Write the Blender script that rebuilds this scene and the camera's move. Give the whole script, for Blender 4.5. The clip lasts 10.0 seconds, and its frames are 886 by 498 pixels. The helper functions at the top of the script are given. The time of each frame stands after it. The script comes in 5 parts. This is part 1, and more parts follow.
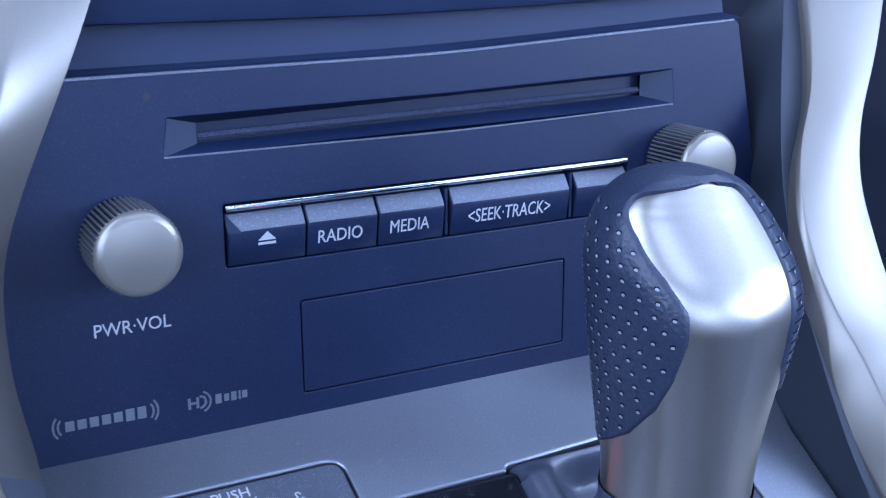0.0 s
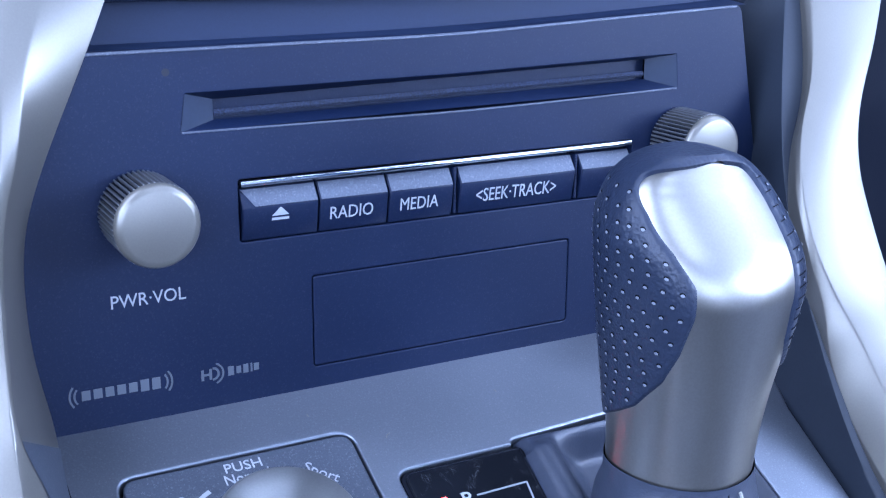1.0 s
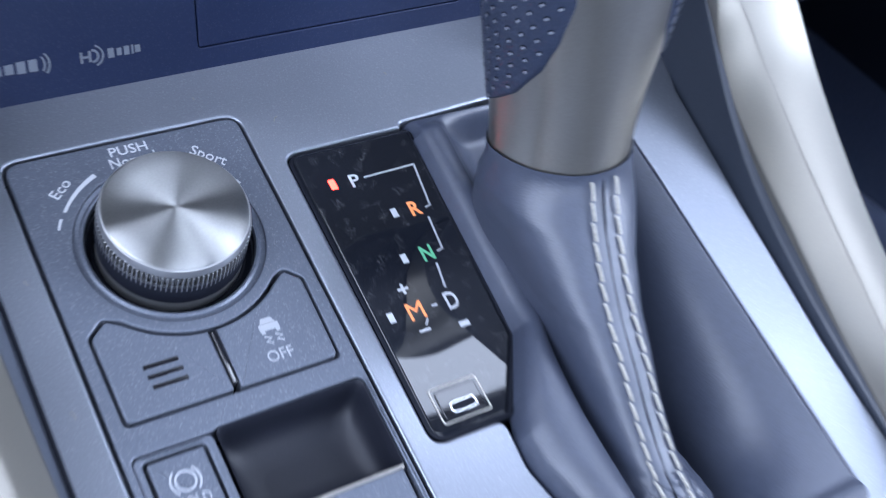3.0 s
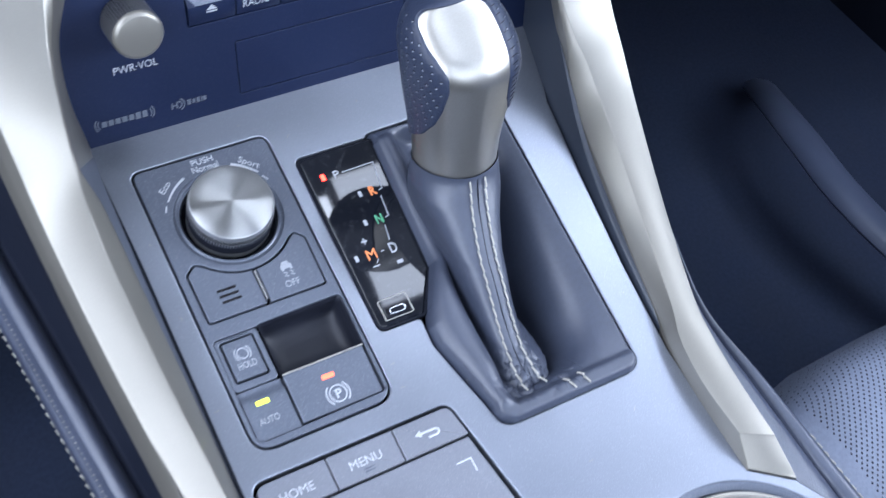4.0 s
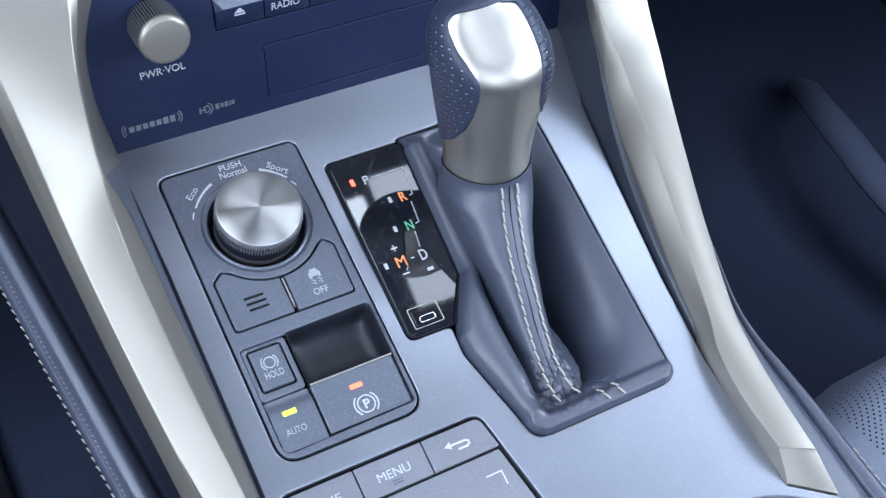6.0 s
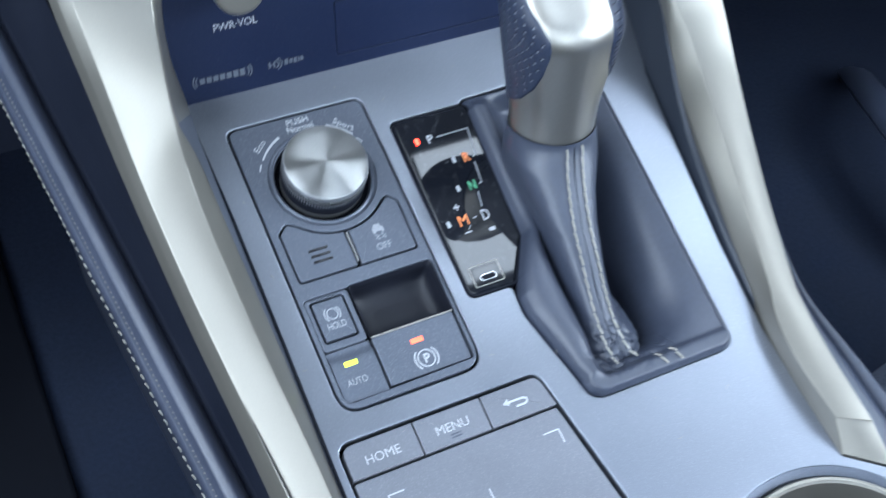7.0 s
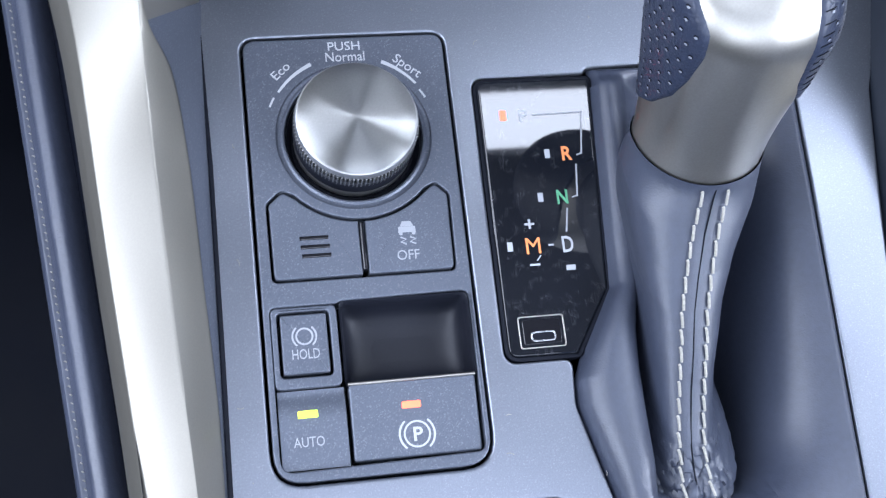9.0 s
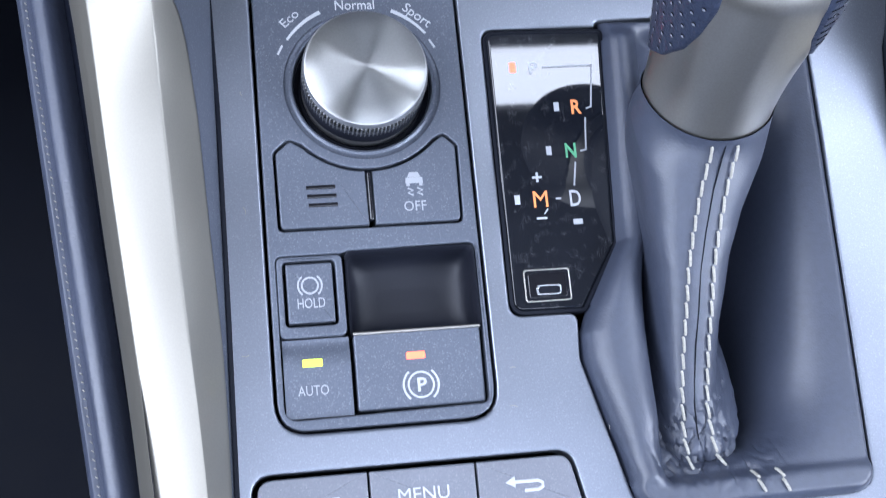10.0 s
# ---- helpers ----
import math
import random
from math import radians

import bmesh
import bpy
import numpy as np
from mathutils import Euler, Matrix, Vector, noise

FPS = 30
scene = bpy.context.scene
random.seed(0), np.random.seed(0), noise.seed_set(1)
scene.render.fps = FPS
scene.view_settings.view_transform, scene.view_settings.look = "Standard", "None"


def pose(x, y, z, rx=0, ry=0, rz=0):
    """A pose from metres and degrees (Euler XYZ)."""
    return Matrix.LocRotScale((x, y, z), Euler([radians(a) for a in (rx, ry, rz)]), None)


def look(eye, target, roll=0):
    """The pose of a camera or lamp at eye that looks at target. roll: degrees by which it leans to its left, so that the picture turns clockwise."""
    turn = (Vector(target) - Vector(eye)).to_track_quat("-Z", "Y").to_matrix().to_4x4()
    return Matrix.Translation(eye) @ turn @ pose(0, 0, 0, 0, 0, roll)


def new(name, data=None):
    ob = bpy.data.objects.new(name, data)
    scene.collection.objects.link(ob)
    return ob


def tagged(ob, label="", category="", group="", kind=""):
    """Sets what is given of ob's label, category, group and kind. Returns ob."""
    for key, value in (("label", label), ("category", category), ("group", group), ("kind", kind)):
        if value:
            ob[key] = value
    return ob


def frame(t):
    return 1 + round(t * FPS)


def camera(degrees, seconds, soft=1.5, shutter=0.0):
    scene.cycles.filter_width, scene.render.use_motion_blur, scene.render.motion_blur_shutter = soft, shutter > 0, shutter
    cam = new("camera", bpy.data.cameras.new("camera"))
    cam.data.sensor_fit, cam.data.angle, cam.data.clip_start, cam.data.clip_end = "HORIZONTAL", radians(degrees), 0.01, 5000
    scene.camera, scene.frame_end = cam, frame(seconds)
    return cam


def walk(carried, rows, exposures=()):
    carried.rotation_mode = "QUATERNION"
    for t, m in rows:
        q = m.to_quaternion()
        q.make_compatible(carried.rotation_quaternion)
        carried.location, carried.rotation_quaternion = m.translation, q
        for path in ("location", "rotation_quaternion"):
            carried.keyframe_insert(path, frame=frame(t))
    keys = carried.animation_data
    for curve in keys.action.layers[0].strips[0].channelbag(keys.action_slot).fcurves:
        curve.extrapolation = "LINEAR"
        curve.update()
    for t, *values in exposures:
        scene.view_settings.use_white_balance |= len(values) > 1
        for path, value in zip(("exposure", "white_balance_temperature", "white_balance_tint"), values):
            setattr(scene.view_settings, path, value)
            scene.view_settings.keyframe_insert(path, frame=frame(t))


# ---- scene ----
DECK = pose(0, 0, 0.55, 12, 0, 0)      # the console top: x across, y towards the dashboard, z off its surface
CM = 0.01
PATH = [
    (0.0, -7.906, -11.801, 24.031, -34.968, -37.817, 14.768),
    (0.5, -8.688, -12.201, 24.248, -35.343, -37.844, 15.397),
    (1.0, -8.787, -12.183, 24.010, -35.927, -38.071, 15.947),
    (1.5, -8.703, -12.126, 23.952, -36.269, -38.830, 16.074),
    (1.9, -8.681, -11.953, 23.960, -37.181, -40.505, 16.351),
    (2.0, -8.700, -11.986, 24.036, -37.523, -41.225, 16.616),
    (2.2, -8.674, -11.909, 23.956, -38.466, -42.766, 17.134),
    (2.5, -8.405, -12.173, 23.866, -39.667, -46.300, 17.638),
    (2.8, -9.340, -11.653, 22.643, -47.899, -48.186, 24.589),
    (3.0, -7.860, -12.283, 24.523, -48.929, -51.918, 25.462),
    (3.2, -8.045, -14.910, 30.979, -46.554, -54.886, 22.651),
    (4.3, -14.130, -18.898, 45.665, -52.470, -59.735, 28.075),
    (4.5, -14.272, -18.901, 45.817, -52.627, -59.861, 28.303),
    (5.0, -13.506, -18.437, 45.631, -51.879, -60.350, 27.735),
    (5.5, -12.100, -17.795, 45.204, -50.379, -60.668, 26.233),
    (5.7, -11.571, -18.577, 44.055, -47.855, -59.656, 23.847),
    (6.8, -13.763, -17.445, 44.775, -48.580, -61.096, 25.952),
    (7.0, -13.651, -19.091, 43.658, -45.400, -60.989, 23.824),
    (7.2, -12.278, -19.279, 40.187, -43.668, -60.921, 23.505),
    (7.5, -10.216, -16.922, 34.966, -41.780, -62.874, 24.728),
    (7.7, -8.406, -14.667, 30.353, -40.436, -62.904, 25.420),
    (8.0, -3.972, -11.959, 30.996, -36.084, -67.143, 24.234),
    (8.5, -3.212, -10.941, 32.779, -32.419, -69.674, 24.657),
    (9.0, -3.479, -10.781, 32.792, -30.571, -70.930, 25.124),
    (9.5, -3.512, -10.764, 32.622, -30.763, -71.726, 26.045),
    (10.0, -3.556, -10.905, 32.651, -33.075, -72.876, 28.506),
]


def stand(x, y, z, yaw, pitch, roll):
    return DECK @ pose(x * CM, y * CM, z * CM, 90 + pitch, 0, yaw) @ pose(0, 0, 0, 0, 0, roll)


cam = camera(41.39, 10.0, soft=1.15, shutter=0.5)
walk(cam, [(t, stand(*row)) for t, *row in PATH],
     exposures=[(0.0, 0.76, 4620, 21), (1.0, 1.00, 4640, 20), (2.3, 1.08, 4880, 20), (3.2, 1.10, 5450, 14), (4.5, 1.04, 5550, 13), (5.7, 1.02, 5600, 12),
                (6.8, 0.95, 5500, 5), (7.7, 1.12, 5650, 7), (8.5, 1.10, 5680, 13), (10.0, 1.18, 5620, 14)])

# ---- light ----
world = bpy.data.worlds.new("sky")
scene.world = world
world.use_nodes = True
sky = world.node_tree.nodes.new("ShaderNodeTexSky")
sky.sky_type, sky.sun_disc = "NISHITA", False
sky.sun_elevation, sky.sun_rotation = radians(50), radians(-60)
world.node_tree.links.new(sky.outputs[0], world.node_tree.nodes["Background"].inputs[0])
world.node_tree.nodes["Background"].inputs[1].default_value = 0.08


def window_light(name, eye, target, width, height, power, colour=(0.95, 0.975, 1.0)):
    data = bpy.data.lights.new(name, "AREA")
    data.shape, data.size, data.size_y, data.energy, data.color = "RECTANGLE", width, height, power, colour
    ob = new(name, data)
    ob.matrix_world = look(eye, target)
    return ob


window_light("daylight_driver_window", (-0.74, -0.42, 1.04), (0.05, -0.25, 0.62), 1.3, 0.46, 8.5)
window_light("daylight_passenger_window", (0.90, -0.70, 1.04), (0.05, -0.36, 0.70), 1.0, 0.40, 11.0)
window_light("daylight_windscreen", (0.26, 0.74, 1.04), (0.16, 0.22, 0.40), 1.00, 0.50, 18.0)
ROOF_LIGHTS = ((0.245, 0.135, 0.13, 0.055, 24), (0.58, 0.10, 0.52, 0.16, 13), (0.68, -0.38, 0.46, 0.48, 3.2), (-0.45, 0.02, 0.44, 0.52, 9), (0.23, 0.40, 0.12, 0.10, 7), (0.77, -0.09, 0.26, 0.14, 24), (0.10, -0.36, 0.36, 0.40, 6.5), (0.05, -1.10, 0.90, 0.60, 2))   # added overhead panels, some after reflections, others as fill: x, y, width, depth, brightness
for x, y, w, d, bright in ROOF_LIGHTS:
    window_light("overhead_light_panel", (x, y, 1.306), (x, y, 0.5), w, d, bright * w * d)
window_light("daylight_rear_window", (0.08, -1.5, 1.10), (0.08, 0.0, 0.7), 1.1, 0.4, 4.0)


# ---- materials ----
def material(name, colour, rough=0.5, metal=0.0, grain=0.0, grain_size=0.001, bump=0.0, bump_size=0.002, speck=0.0, dirt=0.1, coat=0.0, spec=0.5):
    """Principled surface with variation at two scales. Sizes in metres; grain and dirt are shares of the colour."""
    m = bpy.data.materials.new(name)
    m.use_nodes = True
    t = m.node_tree
    b = t.nodes["Principled BSDF"]
    N, L = t.nodes.new, t.links.new
    at = N("ShaderNodeTexCoord")
    fine, wide = N("ShaderNodeTexNoise"), N("ShaderNodeTexNoise")
    fine.inputs["Scale"].default_value, wide.inputs["Scale"].default_value = 1 / grain_size, 22
    fine.inputs["Detail"].default_value, wide.inputs["Detail"].default_value = 2, 6
    for n in (fine, wide):
        L(at.outputs["Object"], n.inputs["Vector"])
    span = N("ShaderNodeMapRange")
    span.inputs[1].default_value, span.inputs[2].default_value = 0.3, 0.7
    span.inputs[3].default_value, span.inputs[4].default_value = 1 - grain, 1 + grain
    L(fine.outputs[0], span.inputs[0])
    soil = N("ShaderNodeMapRange")
    soil.inputs[1].default_value, soil.inputs[2].default_value = 0.3, 0.7
    soil.inputs[3].default_value, soil.inputs[4].default_value = 1 - dirt, 1 + dirt
    L(wide.outputs[0], soil.inputs[0])
    both = N("ShaderNodeMath")
    both.operation = "MULTIPLY"
    L(span.outputs[0], both.inputs[0]), L(soil.outputs[0], both.inputs[1])
    tone = N("ShaderNodeVectorMath")
    tone.operation = "SCALE"
    tone.inputs[0].default_value = colour
    L(both.outputs[0], tone.inputs["Scale"])
    last = tone.outputs[0]
    if speck:
        dots = N("ShaderNodeTexVoronoi")
        dots.inputs["Scale"].default_value = 2800
        L(at.outputs["Object"], dots.inputs["Vector"])
        some = N("ShaderNodeMapRange")
        some.inputs[1].default_value, some.inputs[2].default_value = 0.70, 1.0
        some.inputs[3].default_value, some.inputs[4].default_value = 0.0, speck
        L(dots.outputs["Color"], some.inputs[0])
        mix = N("ShaderNodeVectorMath")
        mix.operation = "ADD"
        L(last, mix.inputs[0]), L(some.outputs[0], mix.inputs[1])
        last = mix.outputs[0]
    L(last, b.inputs["Base Color"])
    b.inputs["Metallic"].default_value = metal
    b.inputs["Specular IOR Level"].default_value = spec
    b.inputs["Coat Weight"].default_value, b.inputs["Coat Roughness"].default_value = coat, 0.04
    worn = N("ShaderNodeMapRange")
    worn.inputs[1].default_value, worn.inputs[2].default_value = 0.3, 0.7
    worn.inputs[3].default_value, worn.inputs[4].default_value = rough * 0.88, rough * 1.12
    L(wide.outputs[0], worn.inputs[0]), L(worn.outputs[0], b.inputs["Roughness"])
    if bump:
        rise, relief = N("ShaderNodeTexNoise"), N("ShaderNodeBump")
        rise.inputs["Scale"].default_value, rise.inputs["Detail"].default_value = 1 / bump_size, 3
        relief.inputs["Strength"].default_value, relief.inputs["Distance"].default_value = bump, bump_size * 0.5
        L(at.outputs["Object"], rise.inputs["Vector"]), L(rise.outputs[0], relief.inputs["Height"])
        L(relief.outputs[0], b.inputs["Normal"])
    return m


def leather(name, colour, rough=0.42, pebble=0.0011, depth=0.5, spec=0.4, stretch=1.0):
    """Grained leather: cells with soft creases, and a wider wave of folds."""
    m = material(name, colour, rough, grain=0.08, grain_size=0.002, dirt=0.10, spec=spec)
    t = m.node_tree
    b, N, L = t.nodes["Principled BSDF"], t.nodes.new, t.links.new
    at = N("ShaderNodeTexCoord")
    cells, wave = N("ShaderNodeTexVoronoi"), N("ShaderNodeTexNoise")
    cells.feature = "SMOOTH_F1"
    cells.inputs["Scale"].default_value = 1 / pebble
    wave.inputs["Scale"].default_value, wave.inputs["Detail"].default_value = 1100, 3
    add, relief = N("ShaderNodeMath"), N("ShaderNodeBump")
    add.operation = "ADD"
    drawn = N("ShaderNodeMapping")
    drawn.inputs["Scale"].default_value = (1 / stretch, 1, 1 / stretch)
    L(at.outputs["Object"], drawn.inputs["Vector"])
    for n in (cells, wave):
        L(drawn.outputs[0], n.inputs["Vector"])
    L(cells.outputs["Distance"], add.inputs[0]), L(wave.outputs[0], add.inputs[1])
    L(add.outputs[0], relief.inputs["Height"])
    relief.inputs["Strength"].default_value, relief.inputs["Distance"].default_value = depth, 0.0004
    L(relief.outputs[0], b.inputs["Normal"])
    return m


def brushed(name, colour, rough=0.3, turned=False):
    """Bare metal with a fine brush grain; turned: spun on a lathe about the object's z axis."""
    m = material(name, colour, rough, metal=1.0, grain=0.04, grain_size=0.0006, dirt=0.04)
    t = m.node_tree
    b, N, L = t.nodes["Principled BSDF"], t.nodes.new, t.links.new
    t.links.remove(b.inputs["Roughness"].links[0])
    b.inputs["Roughness"].default_value = rough
    if turned:
        way = N("ShaderNodeTangent")
        way.direction_type, way.axis = "RADIAL", "Z"
        b.inputs["Anisotropic"].default_value = 0.98
        b.inputs["Anisotropic Rotation"].default_value = 0.25
        L(way.outputs[0], b.inputs["Tangent"])
    return m


def scratched(m, amount=0.10):
    """Adds fine pale hairline scratches, in three directions, to a glossy material."""
    t = m.node_tree
    b, N, L = t.nodes["Principled BSDF"], t.nodes.new, t.links.new
    at = N("ShaderNodeTexCoord")
    total = None
    for turn, squeeze, seed in ((0.5, 9.0, 0.0), (-0.7, 7.0, 3.1), (1.35, 11.0, 6.7), (0.05, 8.0, 9.3)):
        place, lines, patch = N("ShaderNodeMapping"), N("ShaderNodeTexVoronoi"), N("ShaderNodeTexNoise")
        place.inputs["Rotation"].default_value = (0, 0, turn)
        place.inputs["Location"].default_value = (seed, seed, 0)
        place.inputs["Scale"].default_value = (130 * squeeze, 150, 1)
        lines.feature = "DISTANCE_TO_EDGE"
        lines.voronoi_dimensions = "2D"
        lines.inputs["Scale"].default_value = 1.0
        patch.inputs["Scale"].default_value, patch.inputs["Detail"].default_value = 260, 2
        L(at.outputs["Object"], place.inputs["Vector"]), L(place.outputs[0], lines.inputs["Vector"]), L(at.outputs["Object"], patch.inputs["Vector"])
        thin, some, both = N("ShaderNodeMapRange"), N("ShaderNodeMapRange"), N("ShaderNodeMath")
        thin.inputs[1].default_value, thin.inputs[2].default_value = 0.0, 0.013
        thin.inputs[3].default_value, thin.inputs[4].default_value = 1.0, 0.0
        some.inputs[1].default_value, some.inputs[2].default_value = 0.54, 0.70
        both.operation = "MULTIPLY"
        L(lines.outputs["Distance"], thin.inputs[0]), L(patch.outputs[0], some.inputs[0])
        L(thin.outputs[0], both.inputs[0]), L(some.outputs[0], both.inputs[1])
        if total is None:
            total = both.outputs[0]
        else:
            add = N("ShaderNodeMath")
            add.operation = "MAXIMUM"
            L(total, add.inputs[0]), L(both.outputs[0], add.inputs[1])
            total = add.outputs[0]
    mix = N("ShaderNodeMix")
    mix.data_type = "RGBA"
    L(total, mix.inputs["Factor"])
    L(b.inputs["Base Color"].links[0].from_socket, mix.inputs["A"])
    mix.inputs["B"].default_value = (amount, amount, amount * 1.05, 1)
    L(mix.outputs["Result"], b.inputs["Base Color"])
    return m


def glow(name, colour, strength):
    m = bpy.data.materials.new(name)
    m.use_nodes = True
    b = m.node_tree.nodes["Principled BSDF"]
    b.inputs["Base Color"].default_value = (*colour, 1)
    b.inputs["Emission Color"].default_value, b.inputs["Emission Strength"].default_value = (*colour, 1), strength
    return m


DECK_PAINT = material("satin_grey_paint", (0.204, 0.218, 0.253), 0.31, spec=0.35, metal=0.80, dirt=0.03, grain=0.06, grain_size=0.0005, speck=0.05, bump=0.04, bump_size=0.0006)
PANEL_PAINT = material("dark_grey_paint", (0.086, 0.096, 0.121), 0.40, dirt=0.04, spec=0.4, metal=0.4, grain=0.08, grain_size=0.0005, speck=0.07, bump=0.05, bump_size=0.0006)
RADIO_BLACK = material("charcoal_plastic", (0.0055, 0.0105, 0.034), 0.47, spec=0.28, grain=0.08, grain_size=0.0006, speck=0.012, bump=0.06, bump_size=0.0006)
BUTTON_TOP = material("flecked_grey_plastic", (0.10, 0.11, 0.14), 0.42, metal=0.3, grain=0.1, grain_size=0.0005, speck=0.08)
GAP_BLACK = material("black_rubber", (0.004, 0.005, 0.009), 0.7, spec=0.15)
WELL_BLACK = material("matt_black_plastic", (0.006, 0.007, 0.012), 0.5, spec=0.3, grain=0.1, grain_size=0.0006, bump=0.1, bump_size=0.0007)
PIANO = material("gloss_black_plastic", (0.006, 0.006, 0.008), 0.035, dirt=0.3, spec=0.6)
PIANO_WORN = scratched(material("scratched_gloss_black", (0.006, 0.007, 0.010), 0.035, dirt=0.3, spec=0.6))
SILVER = material("satin_silver_paint", (0.208, 0.197, 0.170), 0.35, metal=0.65, spec=0.3, grain=0.03, grain_size=0.0005, dirt=0.03)
CHROME = material("chrome", (0.62, 0.62, 0.63), 0.22, metal=1.0, dirt=0.02)
STRIP_CHROME = material("polished_chrome", (0.55, 0.56, 0.58), 0.09, metal=1.0, dirt=0.02)
KNOB_METAL = brushed("brushed_metal", (0.365, 0.348, 0.310), 0.36)
TURNED_METAL = brushed("turned_metal", (0.33, 0.33, 0.318), 0.30, turned=True)
KNURL_METAL = material("knurled_metal", (0.42, 0.42, 0.42), 0.34, metal=0.9)
LEATHER = leather("black_leather", (0.031, 0.037, 0.057), 0.44, pebble=0.0005, depth=0.12, spec=0.68)
FLANK_LEATHER = leather("dark_blue_grey_leather", (0.040, 0.047, 0.072), 0.42, pebble=0.0007, depth=0.2, spec=0.65, stretch=1.5)
SIDE_LEATHER = leather("smooth_dark_leather", (0.030, 0.037, 0.060), 0.42, pebble=0.0008, depth=0.2, spec=0.6)
PAD_LEATHER = leather("black_knob_leather", (0.019, 0.025, 0.046), 0.42, pebble=0.0009, depth=0.35)
SEAT_LEATHER = leather("grey_seat_leather", (0.115, 0.130, 0.172), 0.52)
# pale tone painted as the light low inside each perforation
HOLE_LIT = material("perforation_lit_spot", (0.20, 0.21, 0.24), 0.6)
THREAD = material("cream_thread", (0.27, 0.258, 0.225), 0.7, grain=0.2, grain_size=0.0008, bump=0.5, bump_size=0.0006)
PRINT = material("white_print", (0.36, 0.37, 0.39), 0.5)
PRINT_PANEL = material("pale_panel_print", (0.25, 0.26, 0.28), 0.5)
PRINT_BRIGHT = material("bright_print", (0.42, 0.43, 0.45), 0.5)
PRINT_DIM = material("grey_print", (0.10, 0.11, 0.13), 0.5)
PRINT_SOFT = material("pale_print", (0.28, 0.29, 0.31), 0.5)
PRINT_ORANGE = material("orange_print", (0.80, 0.25, 0.08), 0.5)
PRINT_GREEN = material("green_print", (0.10, 0.32, 0.17), 0.5)
CARPET = material("black_carpet", (0.016, 0.022, 0.042), 0.9, spec=0.2, grain=0.12, grain_size=0.004, bump=0.2, bump_size=0.003)
TRIM_BLACK = material("black_soft_plastic", (0.006, 0.008, 0.016), 0.55, spec=0.3, grain=0.1, bump=0.15, bump_size=0.001)
STAIN = material("dried_spot", (0.006, 0.008, 0.014), 0.6)
SILL = material("dark_sill_plastic", (0.050, 0.060, 0.095), 0.36)
SLOT_GREY = material("slate_plastic", (0.018, 0.026, 0.050), 0.40, grain=0.06)
UPPER = material("blue_grey_plastic", (0.015, 0.022, 0.050), 0.5, spec=0.22, grain=0.06, grain_size=0.0006)
CHEEK = material("grey_side_plastic", (0.022, 0.027, 0.038), 0.4, grain=0.06)
FELT = material("grey_felt", (0.022, 0.028, 0.055), 0.9, grain=0.6, grain_size=0.0006, bump=0.8, bump_size=0.0007)
PANEL_PAINT_LIGHT = material("mid_grey_paint", (0.125, 0.13, 0.15), 0.42, metal=0.2, grain=0.08, grain_size=0.0005, speck=0.05)
HEADLINER = material("grey_headliner", (0.13, 0.13, 0.135), 0.9, grain=0.1, grain_size=0.002)
LAMP_YELLOW = glow("yellow_lamp", (0.62, 0.78, 0.03), 1.0)
LAMP_RED = glow("red_lamp", (1.0, 0.022, 0.009), 9.0)
LAMP_ORANGE = glow("orange_lamp", (1.0, 0.13, 0.055), 0.95)


# ---- building helpers, in centimetres ----
def link(name, bm, mat, smooth=True):
    bmesh.ops.recalc_face_normals(bm, faces=bm.faces)
    bmesh.ops.scale(bm, vec=(CM, CM, CM), verts=bm.verts)
    me = bpy.data.meshes.new(name)
    bm.to_mesh(me)
    bm.free()
    me.materials.append(mat)
    if smooth:
        me.shade_smooth()
        me.set_sharp_from_angle(angle=radians(38))
        for f in me.polygons:
            if len(f.vertices) > 6:
                f.use_smooth = False
    return new(name, me)


def part(name, bm, mat, parent, label="", smooth=True):
    ob = link(name, bm, mat, smooth)
    ob.parent = parent
    return tagged(ob, label)


def thing(name, label, category, group="", kind="", at=DECK):
    ob = new(name)
    ob.empty_display_size = 0.02
    ob.matrix_world = at
    return tagged(ob, label, category, group, kind)


def fillet(points, radius, steps=5):
    """A closed outline with its corners rounded. radius: one number or one for each corner."""
    out, n = [], len(points)
    for i, p in enumerate(points):
        r = radius[i] if isinstance(radius, (list, tuple)) else radius
        p = Vector(p)
        a, b = Vector(points[i - 1]) - p, Vector(points[(i + 1) % n]) - p
        la, lb = a.length, b.length
        a.normalize(), b.normalize()
        half = a.angle(b) / 2
        if r <= 0 or half > 1.52:
            out.append(tuple(p))
            continue
        d = min(r / math.tan(half), 0.48 * la, 0.48 * lb)
        for k in range(steps + 1):
            s = k / steps
            q = p + a * d * (1 - s) ** 2 + b * d * s ** 2
            out.append(tuple(q))
    return out


def rect(x0, y0, x1, y1, r=0.0, steps=5):
    return fillet([(x0, y0), (x1, y0), (x1, y1), (x0, y1)], r, steps)


def circle(cx, cy, r, n=64):
    return [(cx + r * math.cos(2 * math.pi * k / n), cy + r * math.sin(2 * math.pi * k / n)) for k in range(n)]


